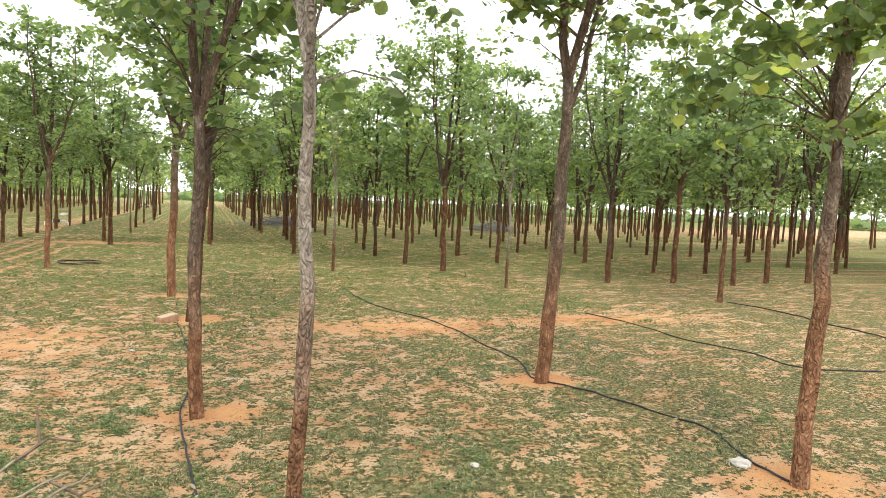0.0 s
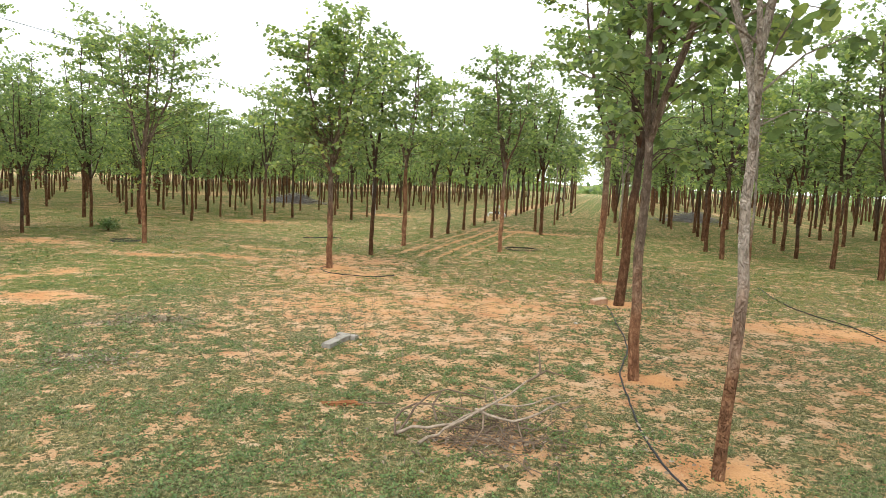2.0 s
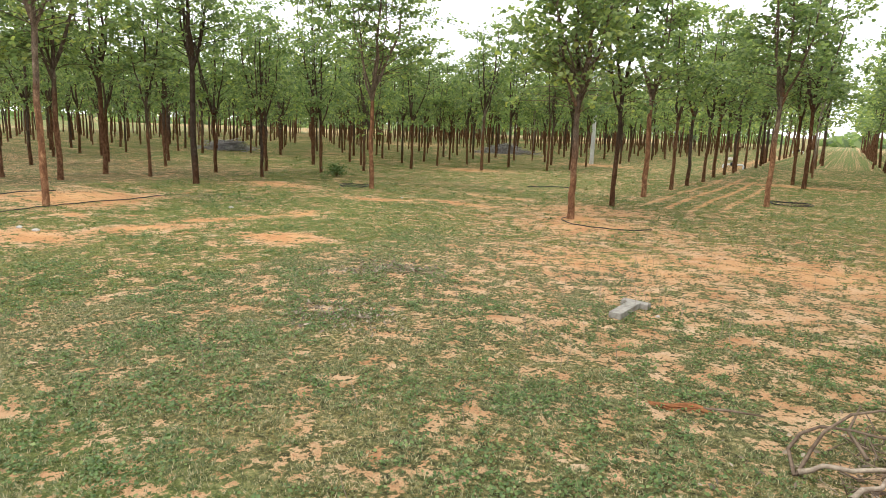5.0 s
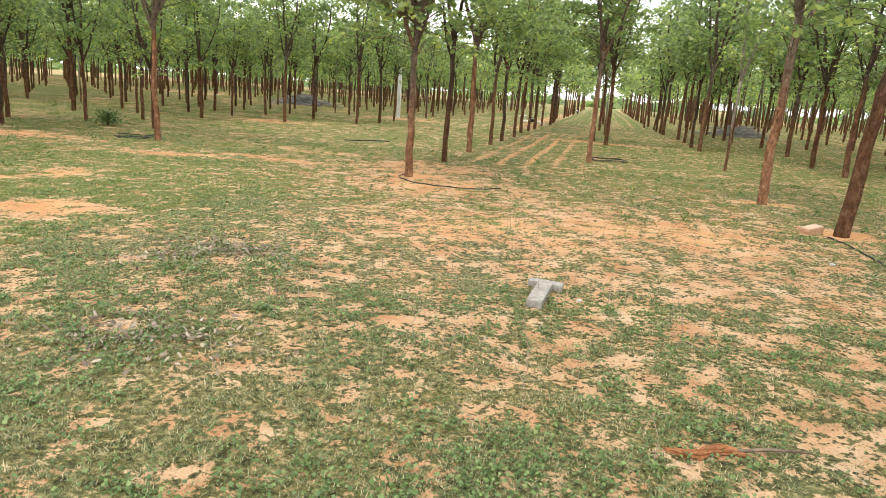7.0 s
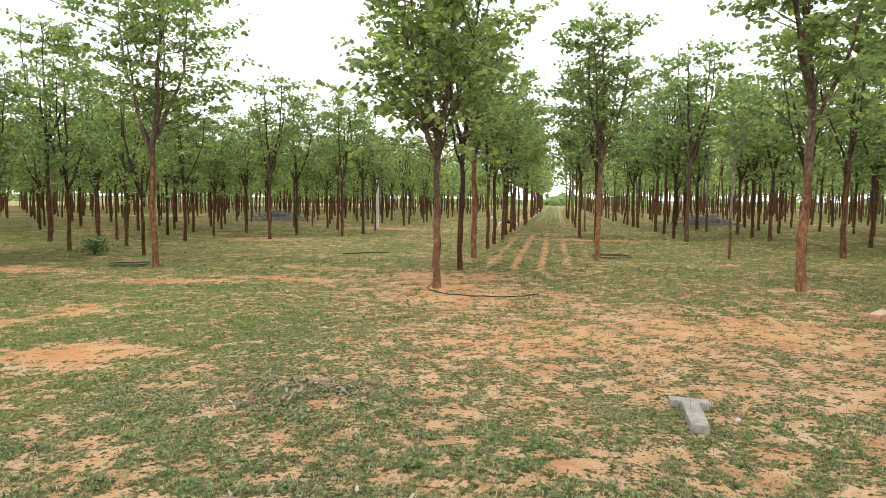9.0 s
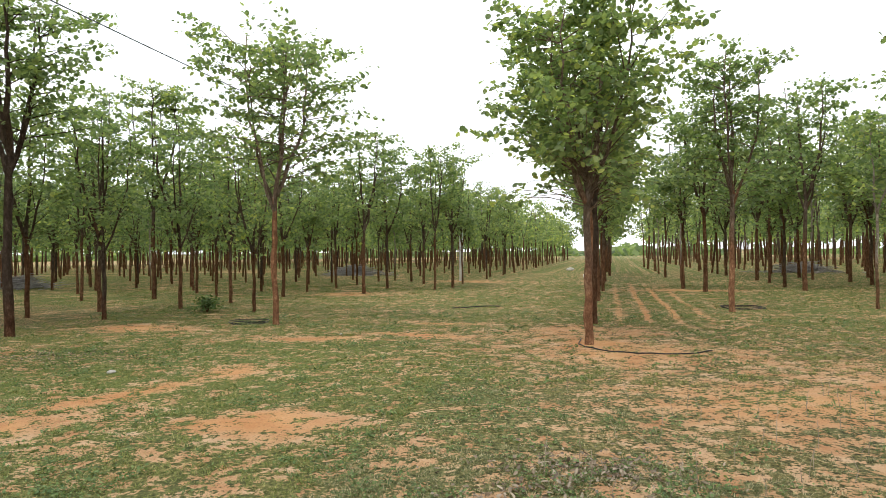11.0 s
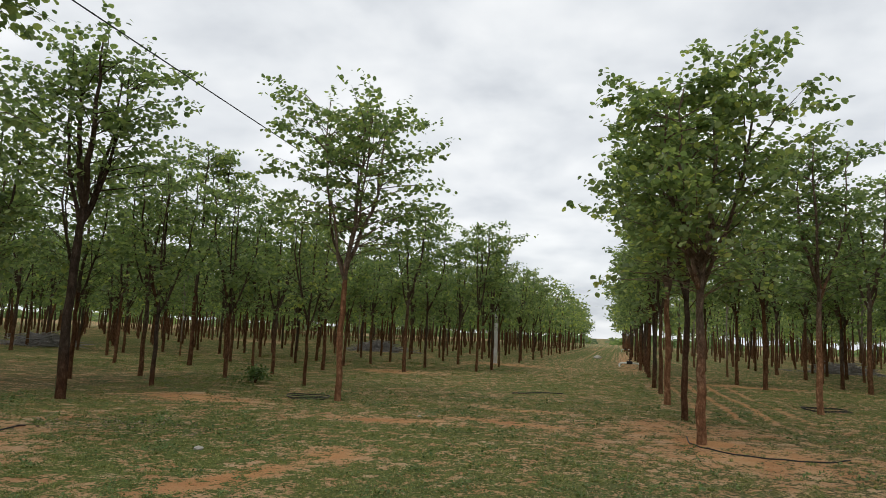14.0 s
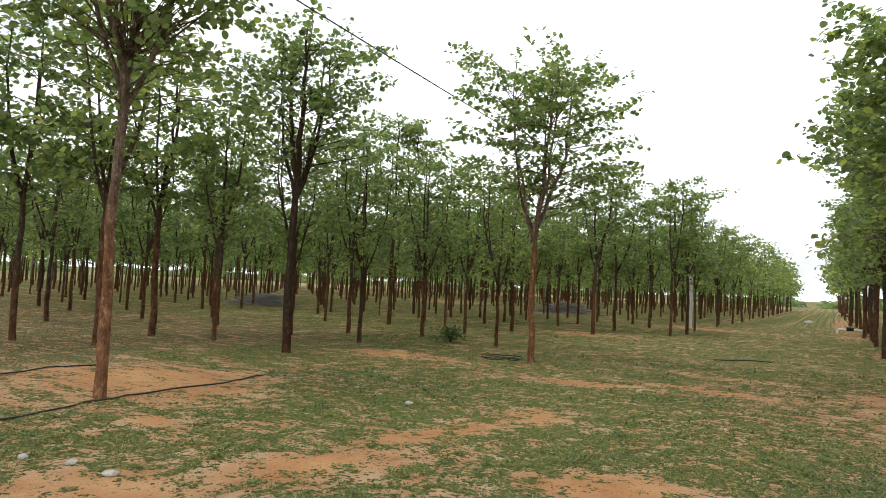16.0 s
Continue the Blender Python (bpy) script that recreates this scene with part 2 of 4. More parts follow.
CONCRETE = plain_material("weathered_concrete", (0.16, 0.145, 0.12), (0.31, 0.285, 0.245), 22)
POLE = plain_material("pale_concrete_pole", (0.44, 0.44, 0.42), (0.62, 0.62, 0.595), 9)
BRICK = plain_material("sandy_brick", (0.30, 0.15, 0.08), (0.50, 0.33, 0.21), 28)
BRICK_TOP = plain_material("sandy_brick_face", (0.36, 0.25, 0.165), (0.50, 0.38, 0.27), 28)
HOSE = plain_material("black_rubber_hose", (0.012, 0.012, 0.013), (0.045, 0.043, 0.042), 40, 0.55, 0.15)
DEADWOOD = plain_material("grey_dead_wood", (0.15, 0.112, 0.080), (0.36, 0.290, 0.215), 34)
DARKTWIG = plain_material("dark_dead_twig", (0.07, 0.046, 0.03), (0.20, 0.145, 0.10), 34)
CLOD = plain_material("red_termite_earth", (0.15, 0.058, 0.024), (0.34, 0.145, 0.060), 60, 0.95, 1.0)
STONE = plain_material("pale_stone", (0.32, 0.29, 0.25), (0.50, 0.47, 0.42), 18)
PIPE = plain_material("white_plastic_pipe", (0.66, 0.66, 0.64), (0.8, 0.8, 0.78), 10, 0.45, 0.05)
VALVE = plain_material("black_plastic_valve", (0.012, 0.012, 0.012), (0.03, 0.03, 0.03), 10, 0.5, 0.05)
WIRE = plain_material("black_cable_sheath", (0.015, 0.015, 0.016), (0.035, 0.035, 0.035), 30, 0.6, 0.05)
HEAP = plain_material("bleached_brushwood", (0.16, 0.14, 0.135), (0.38, 0.35, 0.34), 25)


# ---------------------------------------------------------------- mesh helpers
def mesh_from(name, verts, faces, mat, sizes=None):
    """A mesh from arrays: faces flat, all of one size, or with their sizes."""
    verts = np.asarray(verts, dtype=np.float32)
    me = bpy.data.meshes.new(name)
    if sizes is None:
        faces = np.asarray(faces, dtype=np.int32)
        sizes = np.full(len(faces), faces.shape[1], dtype=np.int32)
    flat = np.asarray(faces, dtype=np.int32).ravel()
    sizes = np.asarray(sizes, dtype=np.int32)
    me.vertices.add(len(verts)); me.vertices.foreach_set("co", verts.ravel())
    me.loops.add(len(flat)); me.loops.foreach_set("vertex_index", flat)
    me.polygons.add(len(sizes))
    me.polygons.foreach_set("loop_start", np.concatenate([[0], np.cumsum(sizes)[:-1]]).astype(np.int32))
    me.materials.append(mat)
    me.update(calc_edges=True)
    return me


def part(name, bm, mat, parent, label=""):
    me = bpy.data.meshes.new(name)
    bm.to_mesh(me)
    bm.free()
    me.materials.append(mat)
    ob = new(name, me)
    ob.parent = parent
    if label:
        ob["label"] = label
    return ob


def tube_arrays(points, radii, sides, rng=None, rough=0.0, cap=True):
    """Rings along a line of points: the vertices and quads of a bent, tapered stem."""
    points = [Vector(p) for p in points]
    verts, faces = [], []
    side = Vector((1, 0, 0))
    for k, p in enumerate(points):
        ahead = (points[min(k + 1, len(points) - 1)] - points[max(k - 1, 0)]).normalized()
        side = side - ahead * side.dot(ahead)
        if side.length < 1e-4:
            side = ahead.orthogonal()
        side.normalize()
        up = ahead.cross(side)
        for j in range(sides):
            a = 2 * math.pi * j / sides
            r = radii[k] * (1 + (rng.uniform(-rough, rough) if rng else 0))
            verts.append(p + side * (math.cos(a) * r) + up * (math.sin(a) * r))
    for k in range(len(points) - 1):
        for j in range(sides):
            a, b = k * sides + j, k * sides + (j + 1) % sides
            faces.append((a, b, b + sides, a + sides))
    if cap:
        n = len(verts)
        verts.append(points[-1])
        for j in range(sides):
            a, b = (len(points) - 1) * sides + j, (len(points) - 1) * sides + (j + 1) % sides
            faces.append((a, b, n, n))
    return verts, faces


def tubes_mesh(name, tubes, mat, shade=True):
    verts, flat, sizes = [], [], []
    for v, f in tubes:
        n = len(verts)
        verts.extend(tuple(p) for p in v)
        for q in f:
            q = [i + n for i in dict.fromkeys(q)]
            flat.extend(q)
            sizes.append(len(q))
    me = mesh_from(name, verts, flat, mat, sizes)
    if shade:
        me.polygons.foreach_set("use_smooth", np.ones(len(sizes), dtype=bool))
    return me


def leaf_cloud(places, sizes, rng, folded, droop=0.35, slim=1.0):
    """Round leaves at the places: each a short fan with a fold along its rib, or one plain diamond."""
    n = len(places)
    places, sizes = np.asarray(places), np.asarray(sizes)
    yaw = rng.uniform(0, 2 * np.pi, n)
    tip = rng.normal(-droop, 0.45, n)
    roll = rng.normal(0, 0.55, n)
    ahead = np.stack([np.cos(yaw) * np.cos(tip), np.sin(yaw) * np.cos(tip), np.sin(tip)], 1)
    level = np.stack([-np.sin(yaw), np.cos(yaw), np.zeros(n)], 1)
    up = np.cross(ahead, level)
    side = level * np.cos(roll)[:, None] + up * np.sin(roll)[:, None]
    norm = np.cross(ahead, side)
    if folded:
        shape = ((0, 0, 0), (0.14, 0.29, 0.05), (0.46, 0.44, 0.08), (0.80, 0.33, 0.05), (1.0, 0, -0.05), (0.80, -0.33, 0.05), (0.46, -0.44, 0.08), (0.14, -0.29, 0.05))
        quads = ((0, 4, 3, 2, 1), (0, 7, 6, 5, 4))
    else:
        shape = ((0, 0, 0), (0.5, 0.46, 0.05), (1.0, 0, -0.04), (0.5, -0.46, 0.05))
        quads = ((0, 3, 2, 1),)
    s = sizes[:, None]
    verts = np.stack([places + s * (ahead * a + side * (b * slim) + norm * c) for a, b, c in shape], 1).reshape(-1, 3)
    base = (np.arange(n) * len(shape))[:, None, None]
    faces = (base + np.array(quads)[None]).reshape(-1, len(quads[0]))
    return verts, faces


# ---------------------------------------------------------------- ground
def bumps(x, y):
    """Height of the gently uneven ground."""
    return (0.022 * np.sin(0.55 * x + 1.1) * np.cos(0.47 * y) + 0.014 * np.sin(1.3 * x + 0.8 * y)
            + 0.008 * np.sin(3.1 * x - 1.7 * y + 2.0) + 0.006 * np.cos(4.3 * y + 2.2 * x))


def ground_height(x, y):
    return float(bumps(np.float64(x), np.float64(y)))


def near_line(x, y, line):
    """Distance to a line of points."""
    best = np.full(np.shape(x), 1e9)
    for (ax, ay), (bx, by) in zip(line[:-1], line[1:]):
        dx, dy = bx - ax, by - ay
        k = np.clip(((x - ax) * dx + (y - ay) * dy) / (dx * dx + dy * dy), 0, 1)
        best = np.minimum(best, np.hypot(x - ax - k * dx, y - ay - k * dy))
    return best


def spot(x, y, cx, cy, rx, ry, turn=0.0):
    c, s = math.cos(radians(turn)), math.sin(radians(turn))
    u, v = (x - cx) * c + (y - cy) * s, -(x - cx) * s + (y - cy) * c
    return np.clip(1.35 - np.hypot(u / rx, v / ry), 0, 1)


TRACK = [(-24.0, -3.0), (-8.0, -3.4), (-3.0, -3.9), (-0.5, -4.18), (1.0, -4.42), (2.4, -4.74), (3.6, -5.05), (6.0, -5.9), (9.0, -7.1), (20.0, -11.5)]


def wear(x, y):
    """How bare the ground is, from -1 (close turf) to 1."""
    w = np.full(np.shape(x), -0.56)
    w = np.maximum(w, 0.08 + 0.18 * np.clip(1.5 - np.hypot((x - 5.2) / 6.5, (y - 3.2) / 5.0), 0, 1) - 0.02 - 0.55 * (1 - np.clip(1.6 - np.hypot((x - 5.2) / 6.5, (y - 3.2) / 5.0), 0, 1)))
    for args in ((10.13, 5.48, 2.4, 0.9), (13.72, 5.69, 2.6, 0.8),
                 (-4.75, 3.1, 0.34, 1.4, -18), (-4.95, 1.5, 0.42, 0.9, -25), (-2.60, 2.56, 0.7, 0.6), (-3.05, 2.36, 0.7, 0.35),
                 (-4.37, 4.71, 0.5, 0.6), (-9.27, 3.05, 2.0, 1.7, 20), (-9.07, 8.59, 1.6, 0.6), (-5.39, 0.13, 1.1, 0.6), (-7.22, 1.72, 0.35, 0.3),
                 (-4.63, 7.62, 1.3, 0.35), (-2.88, 8.52, 1.6, 0.3), (-3.06, 10.64, 1.2, 0.3), (-8.97, 19.57, 1.5, 1.2), (-6.25, 29.26, 2.4, 1.2), (3.13, 22.74, 2.5, 0.8)):
        w = np.maximum(w, 0.78 * spot(x, y, *args))
    for cx, cy in ((6.80, 1.55), (6.65, 6.16), (6.24, 8.85), (10.52, 1.86), (11.08, -1.20), (7.34, -0.99), (0.0, 8.04)):
        w = np.maximum(w, 1.0 * spot(x, y, cx + 0.1, cy + 0.1, 0.62, 0.42))
    for args in ((0.70, 7.30, 1.9, 1.35, -10), (-0.13, 9.38, 1.6, 1.6), (4.22, 5.10, 2.0, 1.7), (2.04, 4.06, 1.9, 1.4)):
        w = np.maximum(w, 0.58 * spot(x, y, *args))
    # close turf in the foreground
    w = np.maximum(w, 0.45 * spot(x, y, 5.6, -0.9, 0.7, 0.45))
    w = w - 0.22 * spot(x, y, 3.0, -1.9, 2.8, 1.2)
    # faint wheel rows along the first column
    rows = np.clip(np.cos((x + 0.1) * 2 * np.pi / 0.62), 0, 1) * np.clip(1.25 - np.abs(x - 1.4) / 2.2, 0, 1) * np.clip((y - 9.5) / 3, 0, 1) * np.clip((34 - y) / 12, 0, 1)
    w = np.maximum(w, np.where(rows > 0.02, 1.35 * rows - 0.45, -0.5))
    w = np.maximum(w, 0.62 * np.clip(1.2 - np.abs(x + 0.6) / 0.9, 0, 1) * np.clip((y - 24) / 8, 0, 1) * np.clip((75 - y) / 20, 0, 1) - 0.1)
    return w


def lattice(x, y, seed):
    """Smooth value noise from 0 to 1 on a lattice of unit cells."""
    xi, yi = np.floor(x).astype(np.int64), np.floor(y).astype(np.int64)
    fx, fy = x - xi, y - yi
    fx, fy = fx * fx * (3 - 2 * fx), fy * fy * (3 - 2 * fy)

    def corner(i, j):
        h = (i * 374761393 + j * 668265263 + seed * 1442695041) & 0xFFFFFFFF
        h = ((h ^ (h >> 13)) * 1274126177) & 0xFFFFFFFF
        return ((h ^ (h >> 16)) & 0xFFFF) / 65535.0

    low = corner(xi, yi) * (1 - fx) + corner(xi + 1, yi) * fx
    high = corner(xi, yi + 1) * (1 - fx) + corner(xi + 1, yi + 1) * fx
    return low * (1 - fy) + high * fy


def bareness(x, y):
    """From 0 (covered by grass) to 1 (open earth), in patches of several sizes."""
    x, y = np.asarray(x, dtype=np.float64), np.asarray(y, dtype=np.float64)
    u, v = 0.83 * x + 0.56 * y, -0.56 * x + 0.83 * y
    n = 0.09 * lattice(u * 0.7, v * 0.7, 1) + 0.13 * lattice(u * 2.6 + 7, v * 2.6, 2) + 0.40 * lattice(u * 8.4, v * 8.4 + 3, 3) + 0.38 * lattice(u * 14.5 + 2, v * 14.5, 4)
    s = wear(x, y)
    z = (n - 0.5) / 0.125 + np.where(s > 0, 3.0 * s, 3.6 * s) - 0.5
    return np.clip(0.5 + 0.20 * z, -0.1, 1.1)


def make_ground():
    fine_x = np.concatenate([np.arange(-26, -9, 0.25), np.arange(-9, -6, 0.1), np.arange(-6, 10.5, 0.055), np.arange(10.5, 13, 0.1), np.arange(13, 26.01, 0.25)])
    fine_y = np.concatenate([np.arange(-14, -9, 0.25), np.arange(-9, -5, 0.1), np.arange(-5, 9, 0.055), np.arange(9, 18, 0.1), np.arange(18, 42.01, 0.25)])
    out = np.array([32, 40, 55, 80, 120, 200, 400, 900, 2500.0])
    xs = np.concatenate([-out[::-1] + 2, fine_x, out])
    ys = np.concatenate([-out[::-1] + 12, fine_y, out[2:] + 5])
    gx, gy = np.meshgrid(xs, ys)
    z = bumps(gx, gy)
    track = np.clip(1.0 - (near_line(gx, gy, TRACK) - 0.30) / 0.30, 0, 1)
    z = z - 0.035 * track
    verts = np.stack([gx, gy, z], -1).reshape(-1, 3)
    nx, ny = len(xs), len(ys)
    i = (np.arange(ny - 1)[:, None] * nx + np.arange(nx - 1)[None]).ravel()
    me = mesh_from("ground", verts, np.stack([i, i + 1, i + nx + 1, i + nx], 1), GROUND)
    me.polygons.foreach_set("use_smooth", np.ones(len(i), dtype=bool))
    x, y = gx.ravel(), gy.ravel()
    lush = np.clip(np.maximum.reduce([spot(x, y, 3.75, 1.62, 0.55, 0.22, 15), spot(x, y, 2.2, 4.4, 0.9, 0.5), 0.95 * spot(x, y, -6.0, 5.0, 5.5, 5.5),
                                      0.85 * np.clip((y - 9) / 6, 0, 1), 0.8 * spot(x, y, 1.5, -3.2, 2.5, 0.5), 0.5 * spot(x, y, -4.0, 12, 4, 6)]), 0, 1)
    for name, values in (("bare", bareness(x, y)), ("dug", np.clip(1.6 * wear(x, y) - 0.35, 0, 1)), ("lush", lush), ("track", track.ravel()), ("rut", np.clip(1.4 - near_line(x, y, [(p + 0.04, q + 0.12) for p, q in TRACK]) / 0.17, 0, 1))):
        a = me.attributes.new(name, "FLOAT", "POINT")
        a.data.foreach_set("value", values.astype(np.float32))
    return tagged(new("ground", me), "short grass and weeds over bare orange earth", "ground", kind="structure")


make_ground()


# ---------------------------------------------------------------- trees
def stem_line(rng, start, end, steps, wander):
    start, end = Vector(start), Vector(end)
    pts = []
    drift = Vector((0, 0, 0))
    for k in range(steps + 1):
        t = k / steps
        if 0 < k:
            drift = drift * 0.75 + Vector((rng.uniform(-1, 1), rng.uniform(-1, 1), 0)) * wander
        pts.append(start.lerp(end, t) + drift * (1 if k < steps else 0.7))
    return pts


def tree_meshes(seed, height, fork, radius, spread, leaves, leaf_size, folded, lean=(0.0, 0.0), low=0.0, sides=12, limbs=3, forked=True, bark=None):
    """The meshes of one tree: its trunk, its main limbs with their twigs, and its leaves."""
    rng = random.Random(seed)
    nrng = np.random.RandomState(seed)
    bark = bark or BARK
    top = Vector((lean[0] * fork, lean[1] * fork, fork))
    line = stem_line(rng, (0, 0, -0.12), top, 9, 0.022)
    radii = [radius * (1.12 if k == 0 else 1.0) * (1 - 0.30 * k / 9) * (1 + rng.uniform(-0.05, 0.05)) for k in range(10)]
    trunk = tubes_mesh("trunk", [tube_arrays(line, radii, sides, rng, 0.06, cap=True)], bark)
    limb_meshes, sprays, weights = [], [], []
    turn = rng.uniform(0, 6.28)
    crown_h = height - fork
    for k in range(limbs):
        a = turn + 2 * math.pi * k / limbs + rng.uniform(-0.4, 0.4)
        reach = spread * rng.uniform(0.28, 0.55) * (0.35 if k == 0 else 1)
        tip = top + Vector((math.cos(a) * reach + lean[0] * crown_h * 0.5, math.sin(a) * reach + lean[1] * crown_h * 0.5, crown_h * rng.uniform(0.78, 0.97)))
        start = line[-1] if k < 2 or not forked else line[-2]
        r0 = radius * (0.66 if k < 2 else 0.42)
        ctrl = []
        for q in range(9):
            t = q / 8
            p = start.lerp(tip, t) + Vector((math.cos(a), math.sin(a), 0)) * (reach * 0.35 * math.sin(math.pi * t)) + Vector((rng.uniform(-1, 1), rng.uniform(-1, 1), 0)) * (0.045 * (q > 0))
            ctrl.append(p)
        rad = [r0 * (1 - 0.80 * q / 8) + 0.004 for q in range(9)]
        tubes = [tube_arrays(ctrl, rad, max(5, sides // 2), rng, 0.05)]
        twigs = 17 if folded else 12
        for w in range(twigs):
            t = rng.uniform(0.08, 0.99) ** 0.85
            q = min(int(t * 8), 7)
            base = ctrl[q].lerp(ctrl[q + 1], t * 8 - q)
            b = rng.uniform(0, 6.283)
            length = spread * rng.uniform(0.45, 0.95) * (1.08 - 0.5 * t)
            rise = rng.uniform(0.05, 0.85) * length
            end = base + Vector((math.cos(b) * length, math.sin(b) * length, rise))
            mid = base.lerp(end, 0.5) + Vector((rng.uniform(-1, 1), rng.uniform(-1, 1), rng.uniform(0, 1))) * 0.09
            tubes.append(tube_arrays([base, mid, end], [0.013 * (1.25 - 0.5 * t), 0.009, 0.003], 4 if folded else 3))
            # leaf sprays: short side twigs that fan out and droop from the outer part
            for s in range(7):
                u = 0.28 + 0.74 * s / 6
                p = base.lerp(mid, u * 2) if u < 0.5 else mid.lerp(end, u * 2 - 1)
                c = b + (1 if s % 2 else -1) * rng.uniform(0.4, 1.2) * (1 - 0.5 * u)
                reach2 = spread * rng.uniform(0.14, 0.30)
                tip2 = p + Vector((math.cos(c) * reach2, math.sin(c) * reach2, rng.uniform(-0.25, 0.35) * reach2))
                sprays.append((p, tip2))
                weights.append(0.5 + 0.8 * u)
        sprays.append((tip, tip + Vector((0, 0, 0.25)))); weights.append(1.6)
        limb_meshes.append(tubes_mesh("limb", tubes, bark))
    if low:
        tubes = []
        for w in range(int(14 * low)):
            a, z = rng.uniform(0, 6.28), rng.uniform(0.93, 1.28 + 0.06 * low) * fork
            out = Vector((math.cos(a), math.sin(a), 0))
            root = Vector((lean[0] * z, lean[1] * z, min(z - rng.uniform(0.1, 0.4), fork * 1.04)))
            p = out * rng.uniform(0.25, 0.9 + 0.08 * low) + Vector((lean[0] * z, lean[1] * z, z))
            tip2 = p + (out + Vector((0, 0, -0.35))) * 0.35
            tubes.append(tube_arrays([root, root.lerp(p, 0.5) + Vector((0, 0, 0.08)), p, tip2], [0.010, 0.007, 0.005, 0.002], 4 if folded else 3))
            sprays.append((p, tip2)); weights.append(1.3)
        limb_meshes.append(tubes_mesh("limb", tubes, bark))
    weights = np.array(weights) / sum(weights)
    ends = np.array([(*p, *q) for p, q in sprays])
    pick = nrng.choice(len(sprays), leaves, p=weights)
    u = nrng.uniform(0, 1.1, leaves)[:, None]
    puff = nrng.normal(0, 1, (leaves, 3)) * np.array([1.0, 1.0, 0.7]) * (0.055 if folded else 0.09)
    v, f = leaf_cloud(ends[pick, :3] * (1 - u) + ends[pick, 3:] * u + puff, leaf_size * nrng.uniform(0.6, 1.25, leaves), nrng, folded)
    crown = mesh_from("crown", v, f, LEAF)
    return trunk, limb_meshes, crown


def plant(meshes, x, y, turn, scale, label, girth=1.0):
    trunk, limbs, crown = meshes
    tree = tagged(new("tree"), label, "tree", group="plantation trees")
    tree.matrix_basis = pose(x, y, ground_height(x, y), 0, 0, turn) @ Matrix.Diagonal((scale * girth, scale * girth, scale, 1))
    for name, me in [("trunk", trunk), *[("limb", l) for l in limbs], ("crown", crown)]:
        ob = new(name, me)
        ob.parent = tree
    return tree


LABELS = {
    "red": "slim plantation tree with reddish-brown plated bark and round green leaves",
    "grey": "slim plantation tree with pale grey upper bark, forked, round green leaves",
    "dark": "slim plantation tree with dark brown bark and an airy green crown",
    "lean": "leaning plantation tree with dark brown bark beside a sandy brick",
    "thin": "thin young plantation tree with pale straight stem and small crown",
}

# trees that stand apart or close by: place, height, fork, stem radius, crown radius, lean, label, leaf count, low foliage, limbs
SOLO = [
    (0.01, 8.04, 5.85, 2.53, 0.074, 1.66, (0.0, 0.0), "red", 6200, 4.5, 5),
    (0.03, 10.78, 6.07, 2.48, 0.064, 1.33, (0.01, 0.0), "dark", 3000, 1.0, 3),
    (-0.06, 14.01, 6.32, 2.79, 0.079, 1.49, (0.0, 0.0), "red", 3000, 1.0, 3),
    (3.14, 13.86, 6.14, 2.78, 0.072, 1.54, (0.015, 0.0), "red", 3600, 1.2, 4),
    (-6.58, 9.84, 6.30, 2.69, 0.069, 1.93, (0.0, 0.0), "red", 4600, 0.1, 6),
    (-10.68, 7.16, 6.72, 3.44, 0.090, 1.68, (0.01, 0.0), "dark", 3300, 0.3, 5),
    (-14.51, 16.06, 7.57, 3.27, 0.073, 1.46, (0.0, 0.0), "dark", 4200, 0.3, 4),
    (-8.57, 1.99, 7.40, 3.78, 0.069, 1.60, (0.012, 0.0), "red", 5200, 5.0, 5),
    (7.34, -0.99, 7.00, 2.80, 0.050, 1.45, (0.012, 0.02), "grey", 3600, 0.4, 3),
    (6.80, 1.55, 7.20, 2.75, 0.064, 1.6, (-0.01, 0.01), "red", 4560, 0.9, 3),
    (6.65, 6.16, 7.10, 2.90, 0.092, 1.5, (0.070, 0.0), "lean", 3400, 0.9, 4),
    (6.24, 8.85, 7.20, 3.10, 0.085, 1.5, (0.0, 0.0), "red", 3400, 1.2, 4),
    (10.52, 1.86, 7.40, 3.50, 0.084, 1.5, (0.050, 0.02), "red", 3700, 0.8, 3),
    (11.08, -1.20, 7.0, 2.6, 0.068, 1.5, (0.045, 0.02), "red", 4440, 0.9, 2),
]
for k, (x, y, h, fork, r, spread, lean, kind, n, low, limbs) in enumerate(SOLO):
    plant(tree_meshes(40 + k, h, fork, r, spread, int(n * 1.2), 0.112 if x > 5 else 0.100, True, lean, low, 14, limbs, True, {"grey": PALE_BARK, "lean": DARK_BARK, "dark": DARK_BARK}.get(kind, ORANGE_BARK)), x, y, 0, 1.0, LABELS[kind])

